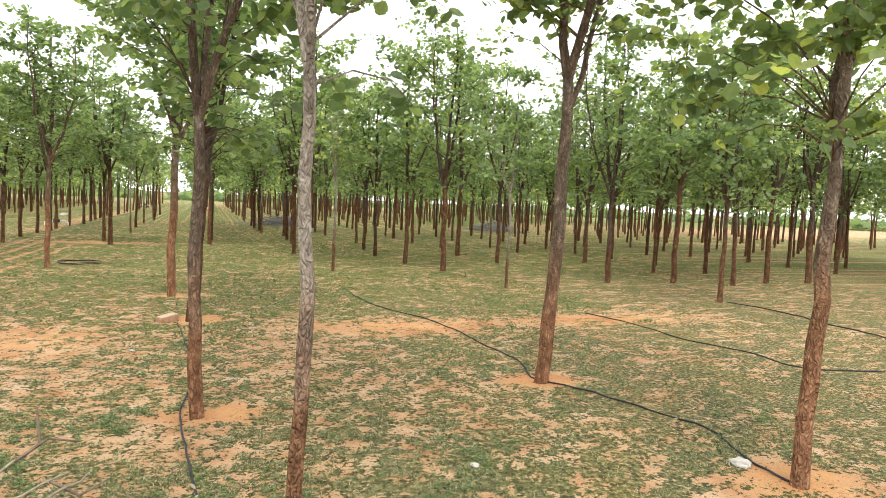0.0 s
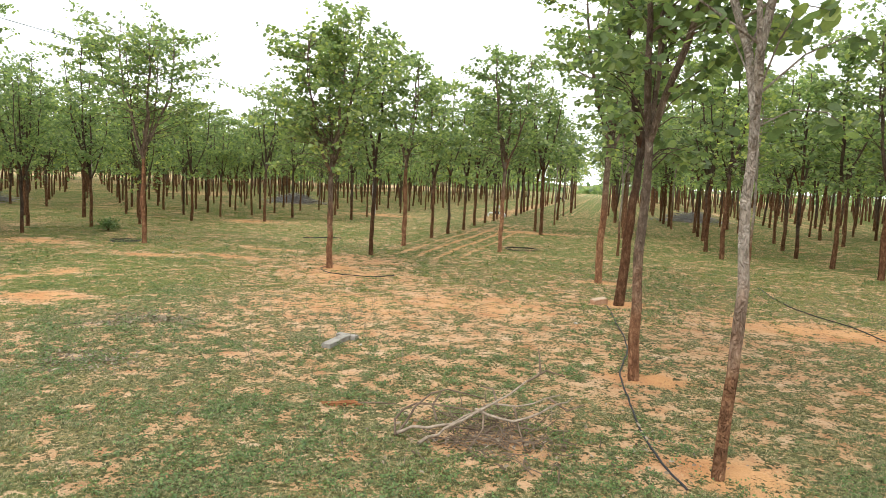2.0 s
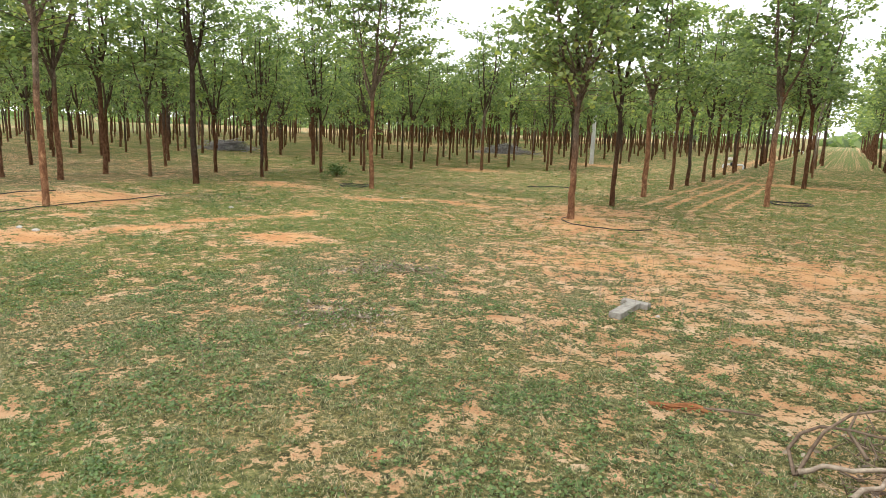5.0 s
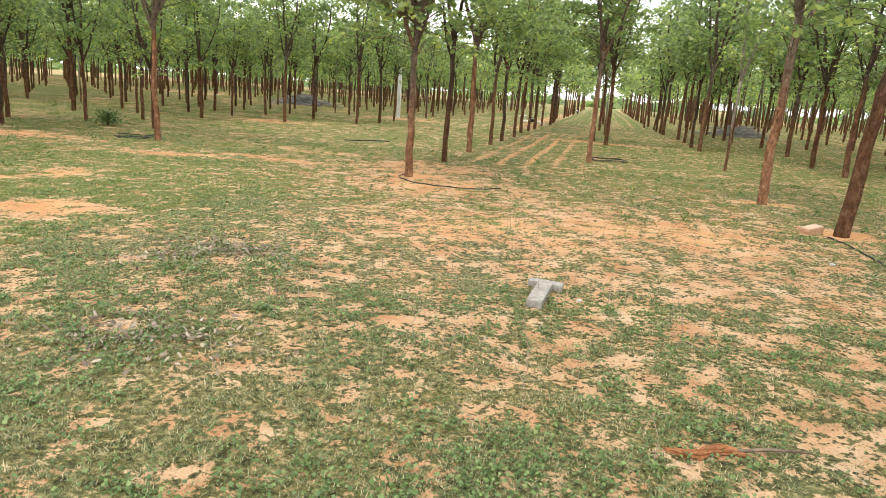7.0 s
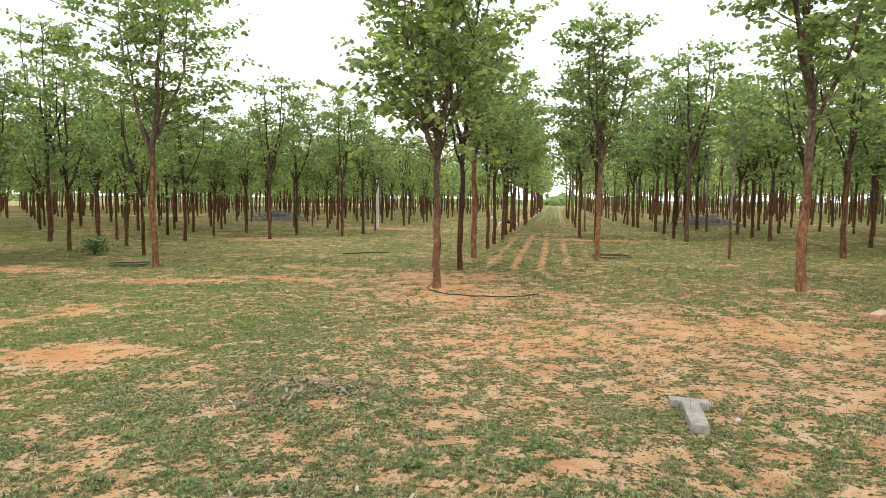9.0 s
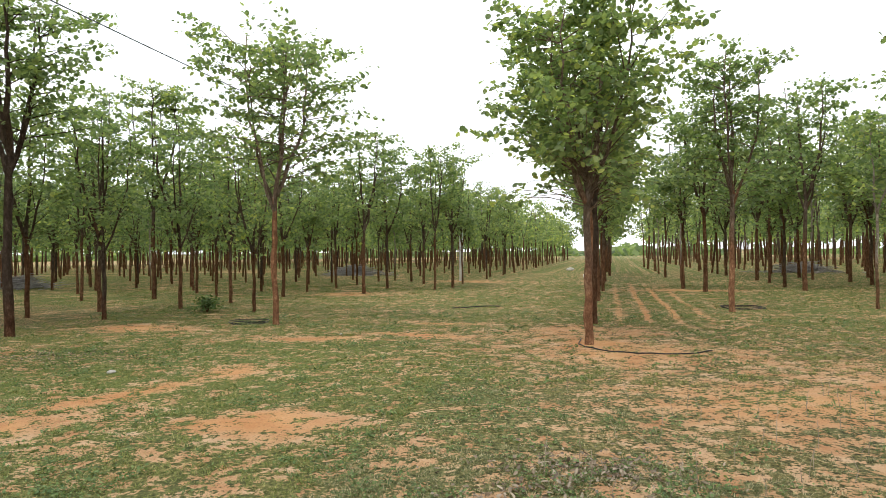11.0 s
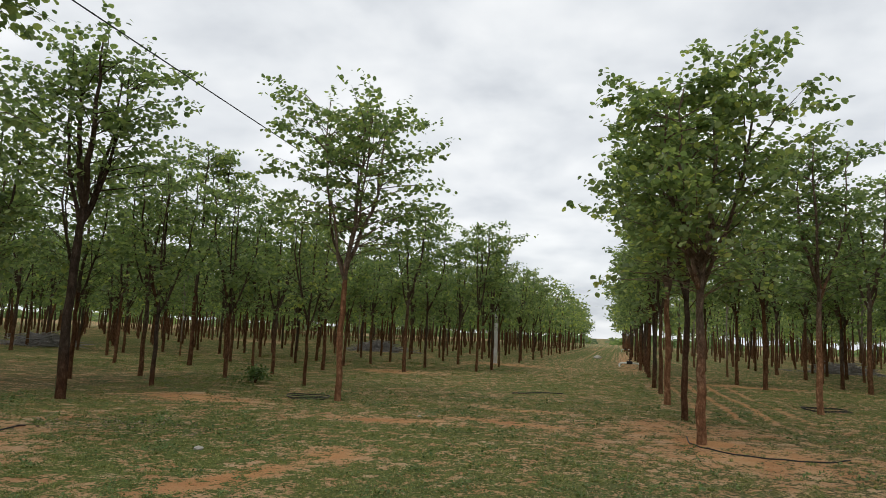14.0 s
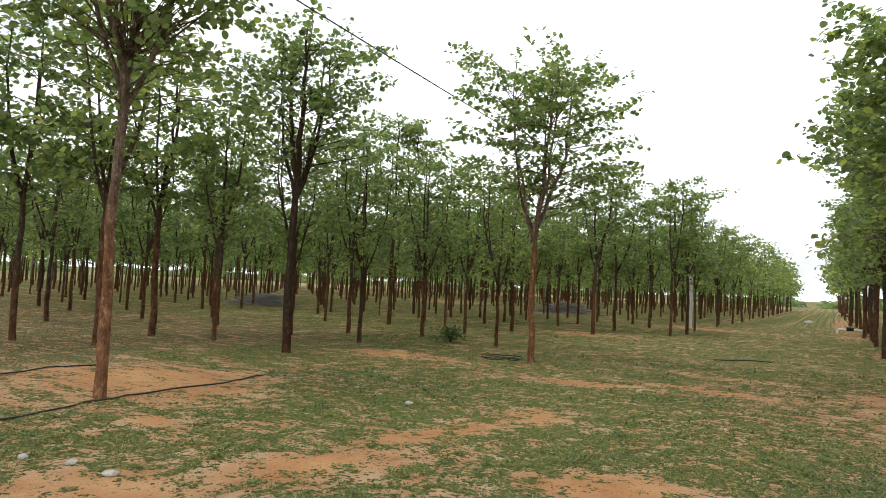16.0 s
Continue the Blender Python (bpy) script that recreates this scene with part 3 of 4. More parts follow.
# other trees near by, in the rows of the plantation: place, scale, kind
ROWS = [
    (-0.02, 17.21, 1.0, "red"), (-0.04, 19.88, 1.0, "dark"), (0.08, 22.28, 1.0, "red"), (0.02, 24.91, 1.0, "red"), (0.05, 27.42, 1.0, "dark"), (0.11, 29.83, 1.0, "red"),
    (3.57, 21.65, 0.95, "red"), (6.70, 15.38, 0.75, "thin"), (6.99, 22.65, 1.0, "dark"), (7.07, 25.77, 1.0, "red"), (7.07, 28.44, 1.0, "dark"), (7.06, 30.83, 1.0, "red"),
    (10.23, 13.57, 0.8, "thin"), (9.98, 16.55, 1.0, "red"), (9.78, 18.89, 1.0, "red"), (10.34, 23.99, 1.0, "dark"), (10.43, 26.58, 1.0, "red"), (10.61, 29.66, 1.0, "red"),
    (13.93, 9.99, 0.72, "thin"), (13.49, 13.43, 0.95, "red"), (13.07, 15.99, 1.0, "dark"), (12.74, 18.75, 1.0, "dark"), (13.06, 21.96, 1.0, "red"), (13.42, 25.13, 1.0, "dark"),
    (18.21, 7.32, 0.9, "dark"), (17.60, 11.05, 1.0, "dark"), (16.61, 16.35, 1.0, "dark"), (16.18, 19.21, 1.0, "red"), (16.87, 23.08, 1.0, "dark"), (20.47, 16.80, 1.0, "red"),
    (24.94, 10.78, 1.05, "red"), (21.50, 10.35, 1.0, "dark"), (28.53, 20.43, 1.0, "red"), (29.61, 17.91, 1.0, "dark"), (33.80, 18.36, 1.0, "red"), (21.08, 13.51, 0.95, "red"),
    (-8.60, 12.39, 0.8, "dark"), (-10.95, 9.85, 0.85, "dark"), (-10.90, 12.54, 0.95, "red"),
    (-8.57, 20.11, 1.1, "dark"), (-8.56, 22.66, 1.05, "red"), (-9.55, 29.32, 1.05, "red"), (-6.31, 21.85, 1.0, "dark"), (-6.18, 24.36, 1.08, "dark"),
    (-13.12, 7.42, 1.0, "red"), (-13.24, 9.94, 0.95, "dark"), (-12.99, 11.96, 1.0, "red"), (-10.91, 14.96, 0.95, "red"), (-14.76, 18.79, 1.0, "dark"),
    (-13.55, 4.98, 1.32, "red"), (-15.03, 4.21, 1.30, "dark"), (-14.55, 6.88, 1.2, "red"), (-16.50, 10.40, 1.0, "dark"), (-16.72, 15.28, 1.0, "red"), (-14.90, 1.47, 1.3, "dark"),
    (-19.29, 7.11, 1.0, "dark"), (-19.07, 9.78, 1.0, "red"), (-19.27, 12.54, 1.0, "red"), (-19.56, 18.14, 1.0, "dark"), (-19.60, 4.41, 1.3, "red"),
]
MID = [tree_meshes(200 + k, h, fork, r, sp, 2250, 0.15, False, lean, low, 8, limbs) for k, (h, fork, r, sp, lean, low, limbs) in enumerate((
    (6.8, 2.6, 0.074, 1.65, (0.0, 0.0), 1.0, 3), (7.1, 2.9, 0.080, 1.7, (0.01, 0.0), 0.8, 4), (6.4, 2.4, 0.070, 1.6, (0.0, 0.015), 1.0, 3),
    (7.0, 2.5, 0.078, 1.7, (-0.015, 0.0), 1.0, 4), (6.6, 2.8, 0.066, 1.55, (0.0, -0.01), 1.2, 3), (7.3, 2.7, 0.084, 1.8, (0.012, 0.01), 0.8, 4)))]
THIN = [tree_meshes(300 + k, 6.2, 3.0, 0.052, 1.2, 900, 0.16, False, (0.01 * k, 0), 0.3, 8, 2, True, PALE_BARK) for k in range(2)]

rng = random.Random(7)
taken = [(s[0], s[1]) for s in SOLO]
for x, y, s, kind in ROWS:
    meshes = rng.choice(THIN) if kind == "thin" else rng.choice(MID)
    plant(meshes, x, y, rng.uniform(0, 360), s * rng.uniform(0.95, 1.05) * (0.80 if x < -5 else 0.94 if x < 2 else 1.05), LABELS[kind])
    taken.append((x, y))


def grid_places():
    """The regular rows that fill both blocks of the plantation."""
    out = []
    for k in range(0, 20):                                    # block with the first column
        for j in range(-1, 42):
            x, y = 3.28 * k, 8.0 + 2.65 * j
            if (k < 6 and y < 23) or (k == 0 and y < 31) or (k == 1 and (j % 2 or y > 60)) or y < 6:
                continue
            out.append((x, y))
    for k in range(0, 24):                                    # block across the green lane
        for j in range(-3, 41):
            x, y = -10.9 - 2.45 * k, 7.2 + 2.62 * j
            if (k < 5 and y < 16.5) or (y < 3 and k < 8):
                continue
            out.append((x, y))
    for x in (-6.2, -8.6):
        out += [(x, 27.0 + 2.65 * j) for j in range(30)]
    return out


far_places = []
for x, y in grid_places():
    x, y = x + rng.gauss(0, 0.16), y + rng.gauss(0, 0.18)
    if rng.random() < 0.06 or min(math.hypot(x - a, y - b) for a, b in taken) < 1.7:
        continue
    away = math.hypot(x - 2, y + 4)
    if abs(math.degrees(math.atan2(x - 2, y + 4))) > 68:
        continue
    if abs(x + 7.0) < 1.2 and abs(y - 29.5) < 1.5:
        continue
    if away < 46:
        kind = rng.choice(("red", "red", "dark"))
        plant(rng.choice(MID) if rng.random() < 0.9 else rng.choice(THIN), x, y, rng.uniform(0, 360), rng.uniform(0.70, 0.86) if x < -5 else rng.uniform(0.92, 1.10), LABELS[kind], rng.uniform(0.88, 1.12))
    else:
        far_places.append((x, y))


def make_far_trees():
    """All the farther trees as one thing: six-sided stems with two limbs, and clumps of leaves."""
    r, nr = random.Random(11), np.random.RandomState(11)
    tubes, centres, sizes = [], [], []
    for x, y in far_places:
        k = 0.84 if x < -5 else 1.03
        h, fork, rad = k * r.uniform(5.9, 7.4), k * r.uniform(2.5, 3.2), k * r.uniform(0.055, 0.088)
        z = ground_height(x, y)
        lx, ly = r.gauss(0, 0.05), r.gauss(0, 0.05)
        top = (x + lx * fork, y + ly * fork, z + fork)
        tubes.append(tube_arrays([(x, y, z - 0.1), (x + lx * fork * 0.5 + r.gauss(0, 0.03), y, z + fork * 0.5), top], [rad * 1.1, rad * 0.9, rad * 0.75], 6))
        for s in (-1, 1):
            a = r.uniform(0, 3.14)
            tubes.append(tube_arrays([top, (top[0] + s * math.cos(a) * 0.5, top[1] + s * math.sin(a) * 0.5, z + h * 0.9)], [rad * 0.6, 0.012], 4))
        n = 320 if math.hypot(x, y) < 75 else 200
        m = 22
        t = nr.beta(1.2, 1.2, m)
        wide = 1.75 * k * np.sqrt(np.clip(np.sin(np.pi * (0.12 + 0.80 * t)), 0.05, 1))
        a, q = nr.uniform(0, 6.283, m), np.sqrt(nr.uniform(0.05, 1, m))
        hub = np.stack([x + np.cos(a) * q * wide, y + np.sin(a) * q * wide, z + fork - 0.35 + t * (h - fork + 0.35)], 1)
        centres.append(hub[nr.randint(0, m, n)] + nr.normal(0, 1, (n, 3)) * np.array([0.27, 0.27, 0.17]))
        sizes.append(nr.uniform(0.17, 0.30, n) * (1.0 if n == 320 else 1.35))
    v, f = leaf_cloud(np.concatenate(centres), np.concatenate(sizes), nr, False)
    woods = tagged(new("far_trees"), "rows of slim plantation trees standing farther off", "trees", kind="stuff")
    for name, me in (("trunk", tubes_mesh("trunk", tubes, FAR_BARK)), ("crown", mesh_from("crown", v, f, LEAF))):
        ob = tagged(new(name, me), kind="stuff")
        ob.parent = woods


make_far_trees()


# ---------------------------------------------------------------- far edge of the plantation
def make_far_hedge():
    nr = np.random.RandomState(5)
    n = 20000
    a = nr.uniform(-1.25, 1.25, n)
    d = nr.uniform(165, 230, n)
    tall = 1.7 + 0.8 * np.sin(a * 23) * np.sin(a * 9 + 1) + 0.8 * np.sin(a * 61)
    keep = tall > 0.9
    x, y = np.sin(a) * d, np.cos(a) * d
    z = nr.uniform(0, 1, n) * np.clip(tall, 0.3, 5)
    v, f = leaf_cloud(np.stack([x, y, z], 1)[keep], nr.uniform(1.2, 2.4, n)[keep], nr, False)
    tagged(new("far_hedge", mesh_from("far_hedge", v, f, LEAF)), "low green hedge and scrub along the far field edge", "hedge", kind="stuff")


make_far_hedge()


# ---------------------------------------------------------------- grass and weeds
def tuft_field(name, label, mat, seed, areas, blades, length, width, spread, leafy):
    """Small clumps of blades or leaves, more of them where the ground is less worn."""
    nr = np.random.RandomState(seed)
    place = []
    for x0, x1, y0, y1, n, size in areas:
        x, y = nr.uniform(x0, x1, n), nr.uniform(y0, y1, n)
        chance = np.clip(1.45 - 2.0 * bareness(x, y), 0.015, 1)
        chance *= near_line(x, y, TRACK) > 0.34 + nr.uniform(0, 0.25, n)
        if leafy:
            chance *= np.clip(3.0 * (lattice(x * 1.3 + 5, y * 1.3, 8) - 0.33), 0.08, 1)
        ok = nr.uniform(0, 1, n) < chance
        place.append(np.stack([x[ok], y[ok], np.full(ok.sum(), size)], 1))
    place = np.concatenate(place)
    c = np.repeat(place, blades, 0)
    n = len(c)
    size = c[:, 2] * np.repeat(nr.uniform(0.6, 1.4, len(place)), blades)
    r, a = np.abs(nr.normal(0, spread, n)) * size, nr.uniform(0, 6.283, n)
    x, y = c[:, 0] + r * np.cos(a), c[:, 1] + r * np.sin(a)
    z = bumps(x, y)
    if leafy:
        v, f = leaf_cloud(np.stack([x, y, z + nr.uniform(0.006, 0.05, n) * size], 1), length * size * nr.uniform(0.6, 1.3, n), nr, False, 0.0)
    else:
        b = a + nr.normal(0, 0.8, n)
        out, tall = nr.uniform(0.3, 1.7, n), length * size * nr.uniform(0.5, 1.3, n)
        w = width * size
        foot = np.stack([x, y, z - 0.004], 1)
        across = np.stack([-np.sin(b), np.cos(b), np.zeros(n)], 1) * w[:, None]
        tip = foot + np.stack([np.cos(b) * out * tall, np.sin(b) * out * tall, tall], 1)
        v = np.stack([foot - across, foot + across, tip], 1).reshape(-1, 3)
        f = np.arange(3 * n).reshape(-1, 3)
    tagged(new(name, mesh_from(name, v, f, mat)), label, "grass", kind="stuff")


NEAR, MIDDLE = (-8.5, 12.5, -4.8, 4.5), (-12.0, 15.0, 4.5, 13.0)
tuft_field("short_grass", "short dry green grass tufts", GRASS, 1, ((-1.5, 12.5, -4.8, 4.5, 19000, 0.75), (-1.5, 9.0, -4.2, 2.0, 56000, 0.56), (-6, 12, -10.5, -4.8, 12000, 0.75)), 15, 0.026, 0.0042, 0.050, False)
tuft_field("lane_grass", "short green grass on the lane and under the trees", GREEN_GRASS, 3, ((-8.5, -1.5, -3.5, 4.5, 19000, 0.75), (*MIDDLE, 24000, 1.0), (-20, 22, 13, 26, 6000, 1.5)), 15, 0.026, 0.0042, 0.050, False)
tuft_field("low_weeds", "low spreading green weeds with small leaves", WEED, 2, ((*NEAR, 12000, 0.85), (-3.5, 9.0, -4.2, 2.0, 12000, 0.72), (*MIDDLE, 5500, 1.2), (-6, 12, -10.5, -4.8, 4500, 0.85)), 16, 0.022, 0.0, 0.060, True)


def dry_stalks():
    nr = random.Random(9)
    tubes = []
    for k in range(150):
        x, y = nr.gauss(2.4, 1.9), nr.gauss(1.8, 1.7)
        if y < -3:
            continue
        z, h = ground_height(x, y), nr.uniform(0.12, 0.32)
        tubes.append(tube_arrays([(x, y, z - 0.01), (x + nr.gauss(0, 0.015), y + nr.gauss(0, 0.015), z + h * 0.5), (x + nr.gauss(0, 0.04), y + nr.gauss(0, 0.04), z + h)], [0.003, 0.0025, 0.0015], 3))
    tagged(new("dry_stalks", tubes_mesh("dry_stalks", tubes, DEADWOOD)), "thin dry weed stalks standing in the grass", "weeds", kind="stuff")


dry_stalks()


def leaf_litter():
    nr = np.random.RandomState(21)
    pts = []
    for cx, cy, rx, ry, n in ((0.25, 1.73, 0.36, 0.22, 420), (-0.10, 1.24, 0.3, 0.2, 200), (0.87, -0.37, 0.34, 0.24, 420), (5.63, -0.81, 0.40, 0.28, 280), (-7.65, 5.08, 1.0, 0.35, 260), (4.92, -0.84, 0.5, 0.4, 60), (11.53, 0.07, 0.3, 0.3, 90), (4.34, 2.94, 4.5, 3.0, 80), (6.98, -0.66, 0.3, 0.5, 80)):
        pts.append(np.stack([nr.normal(cx, rx, n), nr.normal(cy, ry, n), nr.uniform(0.006, 0.040, n)], 1))
    p = np.concatenate(pts)
    p[:, 2] += bumps(p[:, 0], p[:, 1])
    v, f = leaf_cloud(p, nr.uniform(0.020, 0.058, len(p)), nr, True, 0.0, 0.5)
    tagged(new("leaf_litter", mesh_from("leaf_litter", v, f, LITTER)), "dry grey-brown fallen leaves lying on the ground", "leaves", kind="stuff")


leaf_litter()


# ---------------------------------------------------------------- things on the ground
def box(bm, size, m, bevel=0.006):
    made = bmesh.ops.create_cube(bm, size=1.0, matrix=m @ Matrix.Diagonal((*size, 1)))
    edges = {e for v in made["verts"] for e in v.link_edges}
    bmesh.ops.bevel(bm, geom=list(edges), offset=bevel, segments=2, affect="EDGES", profile=0.6)


def roughen(bm, amount, seed):
    r = random.Random(seed)
    for v in bm.verts:
        v.co += Vector((r.uniform(-1, 1), r.uniform(-1, 1), r.uniform(-1, 1))) * amount


def concrete_tee():
    x, y = 3.03, 1.64
    ob = tagged(new("concrete_post"), "grey concrete tee-shaped marker post lying on the grass", "post")
    ob.matrix_basis = pose(x, y, ground_height(x, y), 0, 2, -4)
    for name, size, place in (("shaft", (0.125, 0.55, 0.065), (0, -0.055, 0.027)), ("crossbar", (0.29, 0.11, 0.06), (0, 0.270, 0.025))):
        bm = bmesh.new()
        box(bm, size, pose(*place), 0.008)
        bmesh.ops.subdivide_edges(bm, edges=bm.edges[:], cuts=1, use_grid_fill=True)
        roughen(bm, 0.0022, 3)
        part(name, bm, CONCRETE, ob)


concrete_tee()


def brick_by_tree():
    x, y = 6.30, 6.21
    ob = tagged(new("brick"), "sandy worn brick tilted beside the leaning tree", "brick")
    ob.matrix_basis = pose(x, y, ground_height(x, y), 4, -7, 40)
    bm = bmesh.new()
    box(bm, (0.30, 0.15, 0.10), pose(0, 0, 0.045), 0.008)
    bmesh.ops.subdivide_edges(bm, edges=bm.edges[:], cuts=1, use_grid_fill=True)
    roughen(bm, 0.003, 5)
    part("body", bm, BRICK, ob)
    bm = bmesh.new()
    box(bm, (0.285, 0.135, 0.012), pose(0, 0, 0.098), 0.004)
    part("top_face", bm, BRICK_TOP, ob, "pale sand-coloured top face")


brick_by_tree()


def hose(points, label, radius=0.011, wander=0.03, seed=0):
    """A drip pipe on the ground through the given places."""
    r = random.Random(seed)
    pts = [Vector((p[0], p[1], 0)) for p in points]
    line = []
    for k in range(len(pts) - 1):
        a, b = pts[max(k - 1, 0)], pts[k]
        c, d = pts[k + 1], pts[min(k + 2, len(pts) - 1)]
        steps = max(3, int((c - b).length / 0.16))
        for s in range(steps):
            t = s / steps
            p = 0.5 * ((2 * b) + (c - a) * t + (2 * a - 5 * b + 4 * c - d) * t * t + (3 * b - a - 3 * c + d) * t ** 3)
            p += Vector((r.uniform(-1, 1), r.uniform(-1, 1), 0)) * wander * 0.4
            p.z = ground_height(p.x, p.y) + radius * 0.9 + max(0, r.gauss(0, 0.006))
            line.append(p)
    end = pts[-1]
    end.z = ground_height(end.x, end.y) + radius
    line.append(end)
    me = tubes_mesh("drip_hose", [tube_arrays(line, [radius] * len(line), 7)], HOSE)
    return tagged(new("drip_hose", me), label, "hose", group="drip hoses")


LAID = "black rubber drip irrigation hose lying between the trees"
hose([(9.81, 10.07), (9.94, 7.63), (10.57, 6.03), (10.74, 4.14), (10.78, 2.90), (10.53, 2.06), (10.72, 1.63), (11.04, 0.99), (11.21, 0.49), (11.32, 0.05), (11.20, -0.43), (11.06, -0.90), (11.08, -1.15)], LAID, 0.0095, 0.03, 1)
hose([(13.98, 6.41), (14.26, 5.23), (14.14, 3.85), (14.50, 2.68), (14.47, 1.94), (14.77, 1.58), (15.66, 1.48)], LAID, 0.010, 0.04, 2)
hose([(6.45, 6.00), (6.60, 4.60), (6.75, 3.20), (6.68, 2.20), (6.64, 1.60), (6.70, 0.95), (6.79, 0.02), (6.94, -0.84), (7.09, -1.28)], LAID, 0.0095, 0.03, 3)
hose([(-0.14, 8.65), (-0.12, 7.85), (0.34, 7.33), (0.92, 7.24), (1.47, 7.27), (1.80, 7.57)], "short black drip hose curving over bare orange earth", 0.0095, 0.01, 4)
hose([(-7.94, 0.37), (-8.18, 1.24), (-8.41, 1.87), (-8.47, 2.82), (-8.53, 3.76), (-8.73, 4.65)], "straight black drip hose beside a tree trunk", 0.010, 0.02, 5)
hose([(-11.25, 0.15), (-10.80, 2.03), (-10.95, 2.69), (-10.92, 3.43)], LAID, 0.010, 0.02, 6)
hose([(18.36, 7.22), (18.60, 6.10), (18.20, 4.53), (18.10, 2.71)], LAID, 0.012, 0.03, 8)
hose([(-3.76, 14.23), (-2.97, 14.72), (-2.53, 14.62)], "short black hose piece lying on the green lane", 0.014, 0.02, 9)


def hose_coil(x, y, radius, squash, turns, seed):
    r = random.Random(seed)
    tubes = []
    for k in range(turns):
        cx, cy, rad = x + r.gauss(0, 0.05), y + r.gauss(0, 0.05), radius * r.uniform(0.85, 1.1)
        base = max(ground_height(cx + rad * math.cos(t), cy + rad * squash * math.sin(t)) for t in (0, 1, 2, 3, 4, 5))
        line = [(cx + rad * math.cos(t / 24 * 6.3), cy + rad * squash * math.sin(t / 24 * 6.3), base + 0.012 + 0.024 * k + 0.012 * math.sin(t * 0.7)) for t in range(25)]
        tubes.append(tube_arrays(line, [0.010] * 25, 6))
    me = tubes_mesh("hose_coil", tubes, HOSE)
    return tagged(new("hose_coil", me), "loose coil of black drip hose lying at a tree foot", "hose", group="hose coils")


hose_coil(3.57, 15.21, 0.50, 1.0, 2, 1)
hose_coil(-7.34, 9.86, 0.42, 0.9, 2, 2)


def brush_pile():
    """A cut branch with side twigs lying in a scatter of sticks."""
    r = random.Random(31)
    ob = tagged(new("dead_branch"), "cut grey dead branch with bent twigs lying on the grass", "branch")
    z = lambda x, y: ground_height(x, y)
    main = [[(4.74, -1.02, 0.03), (4.91, -0.99, 0.10), (5.18, -0.88, 0.11), (5.45, -0.56, 0.21), (5.69, -0.46, 0.19), (6.06, -0.20, 0.25)],
            [(4.99, -1.20, 0.03), (5.18, -0.97, 0.10), (5.48, -0.63, 0.23), (5.69, -0.26, 0.30), (5.84, 0.03, 0.38)],
            [(5.36, -0.66, 0.19), (5.69, -0.72, 0.15), (6.01, -0.49, 0.23), (6.18, -0.28, 0.27)]]
    twigs = [[(4.73, -1.03, 0.01), (4.68, -0.90, 0.10), (4.73, -0.81, 0.17), (4.82, -0.74, 0.21), (4.98, -0.69, 0.21), (5.27, -0.63, 0.17), (5.58, -0.60, 0.11)], [(4.74, -1.02, 0.01), (4.79, -0.86, 0.10), (4.84, -0.81, 0.21), (4.96, -0.74, 0.32), (5.10, -0.69, 0.36), (5.42, -0.60, 0.28)],
             [(5.67, -0.46, 0.19), (5.74, -0.66, 0.11), (5.84, -0.95, 0.02)], [(5.42, -0.58, 0.21), (5.47, -0.89, 0.10), (5.40, -1.18, 0.02)], [(5.85, 0.01, 0.38), (5.81, 0.11, 0.59)], [(5.06, -0.88, 0.13), (4.96, -0.66, 0.19), (5.01, -0.49, 0.30)], [(5.97, -0.28, 0.23), (6.15, -0.42, 0.19), (6.30, -0.44, 0.28)],
             [(5.54, -0.55, 0.19), (5.45, -0.32, 0.28), (5.30, -0.17, 0.25)], [(5.74, -0.14, 0.32), (5.91, -0.05, 0.42), (6.09, -0.03, 0.38)]]
    for line in main:
        pts = []
        for (a, b, h), (a2, b2, h2) in zip(line[:-1], line[1:]):
            pts += [(a + (a2 - a) * q + r.gauss(0, 0.012), b + (b2 - b) * q + r.gauss(0, 0.012), max(0.03, h + (h2 - h) * q + r.gauss(0, 0.008)) + z(a, b)) for q in (0, 0.34, 0.67)]
        pts.append((line[-1][0], line[-1][1], line[-1][2] + z(*line[-1][:2])))
        me = tubes_mesh("limb", [tube_arrays(pts, [0.0150 - 0.0095 * k / (len(pts) - 1) for k in range(len(pts))], 7, r, 0.16)], DEADWOOD)
        o = new("limb", me); o.parent = ob
    for line in twigs:
        pts = [(a, b, c + z(a, b)) for a, b, c in line]
        me = tubes_mesh("twig", [tube_arrays(pts, [0.0125 - 0.007 * k / (len(pts) - 1) for k in range(len(pts))], 5)], DARKTWIG)
        o = new("twig", me); o.parent = ob
    tubes = []
    for k in range(170):
        x, y = r.gauss(5.50, 0.32), r.gauss(-0.75, 0.30)
        a, n = r.uniform(0, 6.28), r.uniform(0.08, 0.34)
        q = z(x, y)
        tubes.append(tube_arrays([(x, y, q + r.uniform(0.004, 0.05)), (x + math.cos(a) * n * 0.5 + r.gauss(0, 0.02), y + math.sin(a) * n * 0.5, q + r.uniform(0.01, 0.08)), (x + math.cos(a) * n, y + math.sin(a) * n, q + r.uniform(0.004, 0.13))], [0.006, 0.0045, 0.002], 4))
    tagged(new("loose_sticks", tubes_mesh("loose_sticks", tubes, DARKTWIG)), "thin loose grey sticks around a cut branch", "sticks", kind="stuff")


brush_pile()


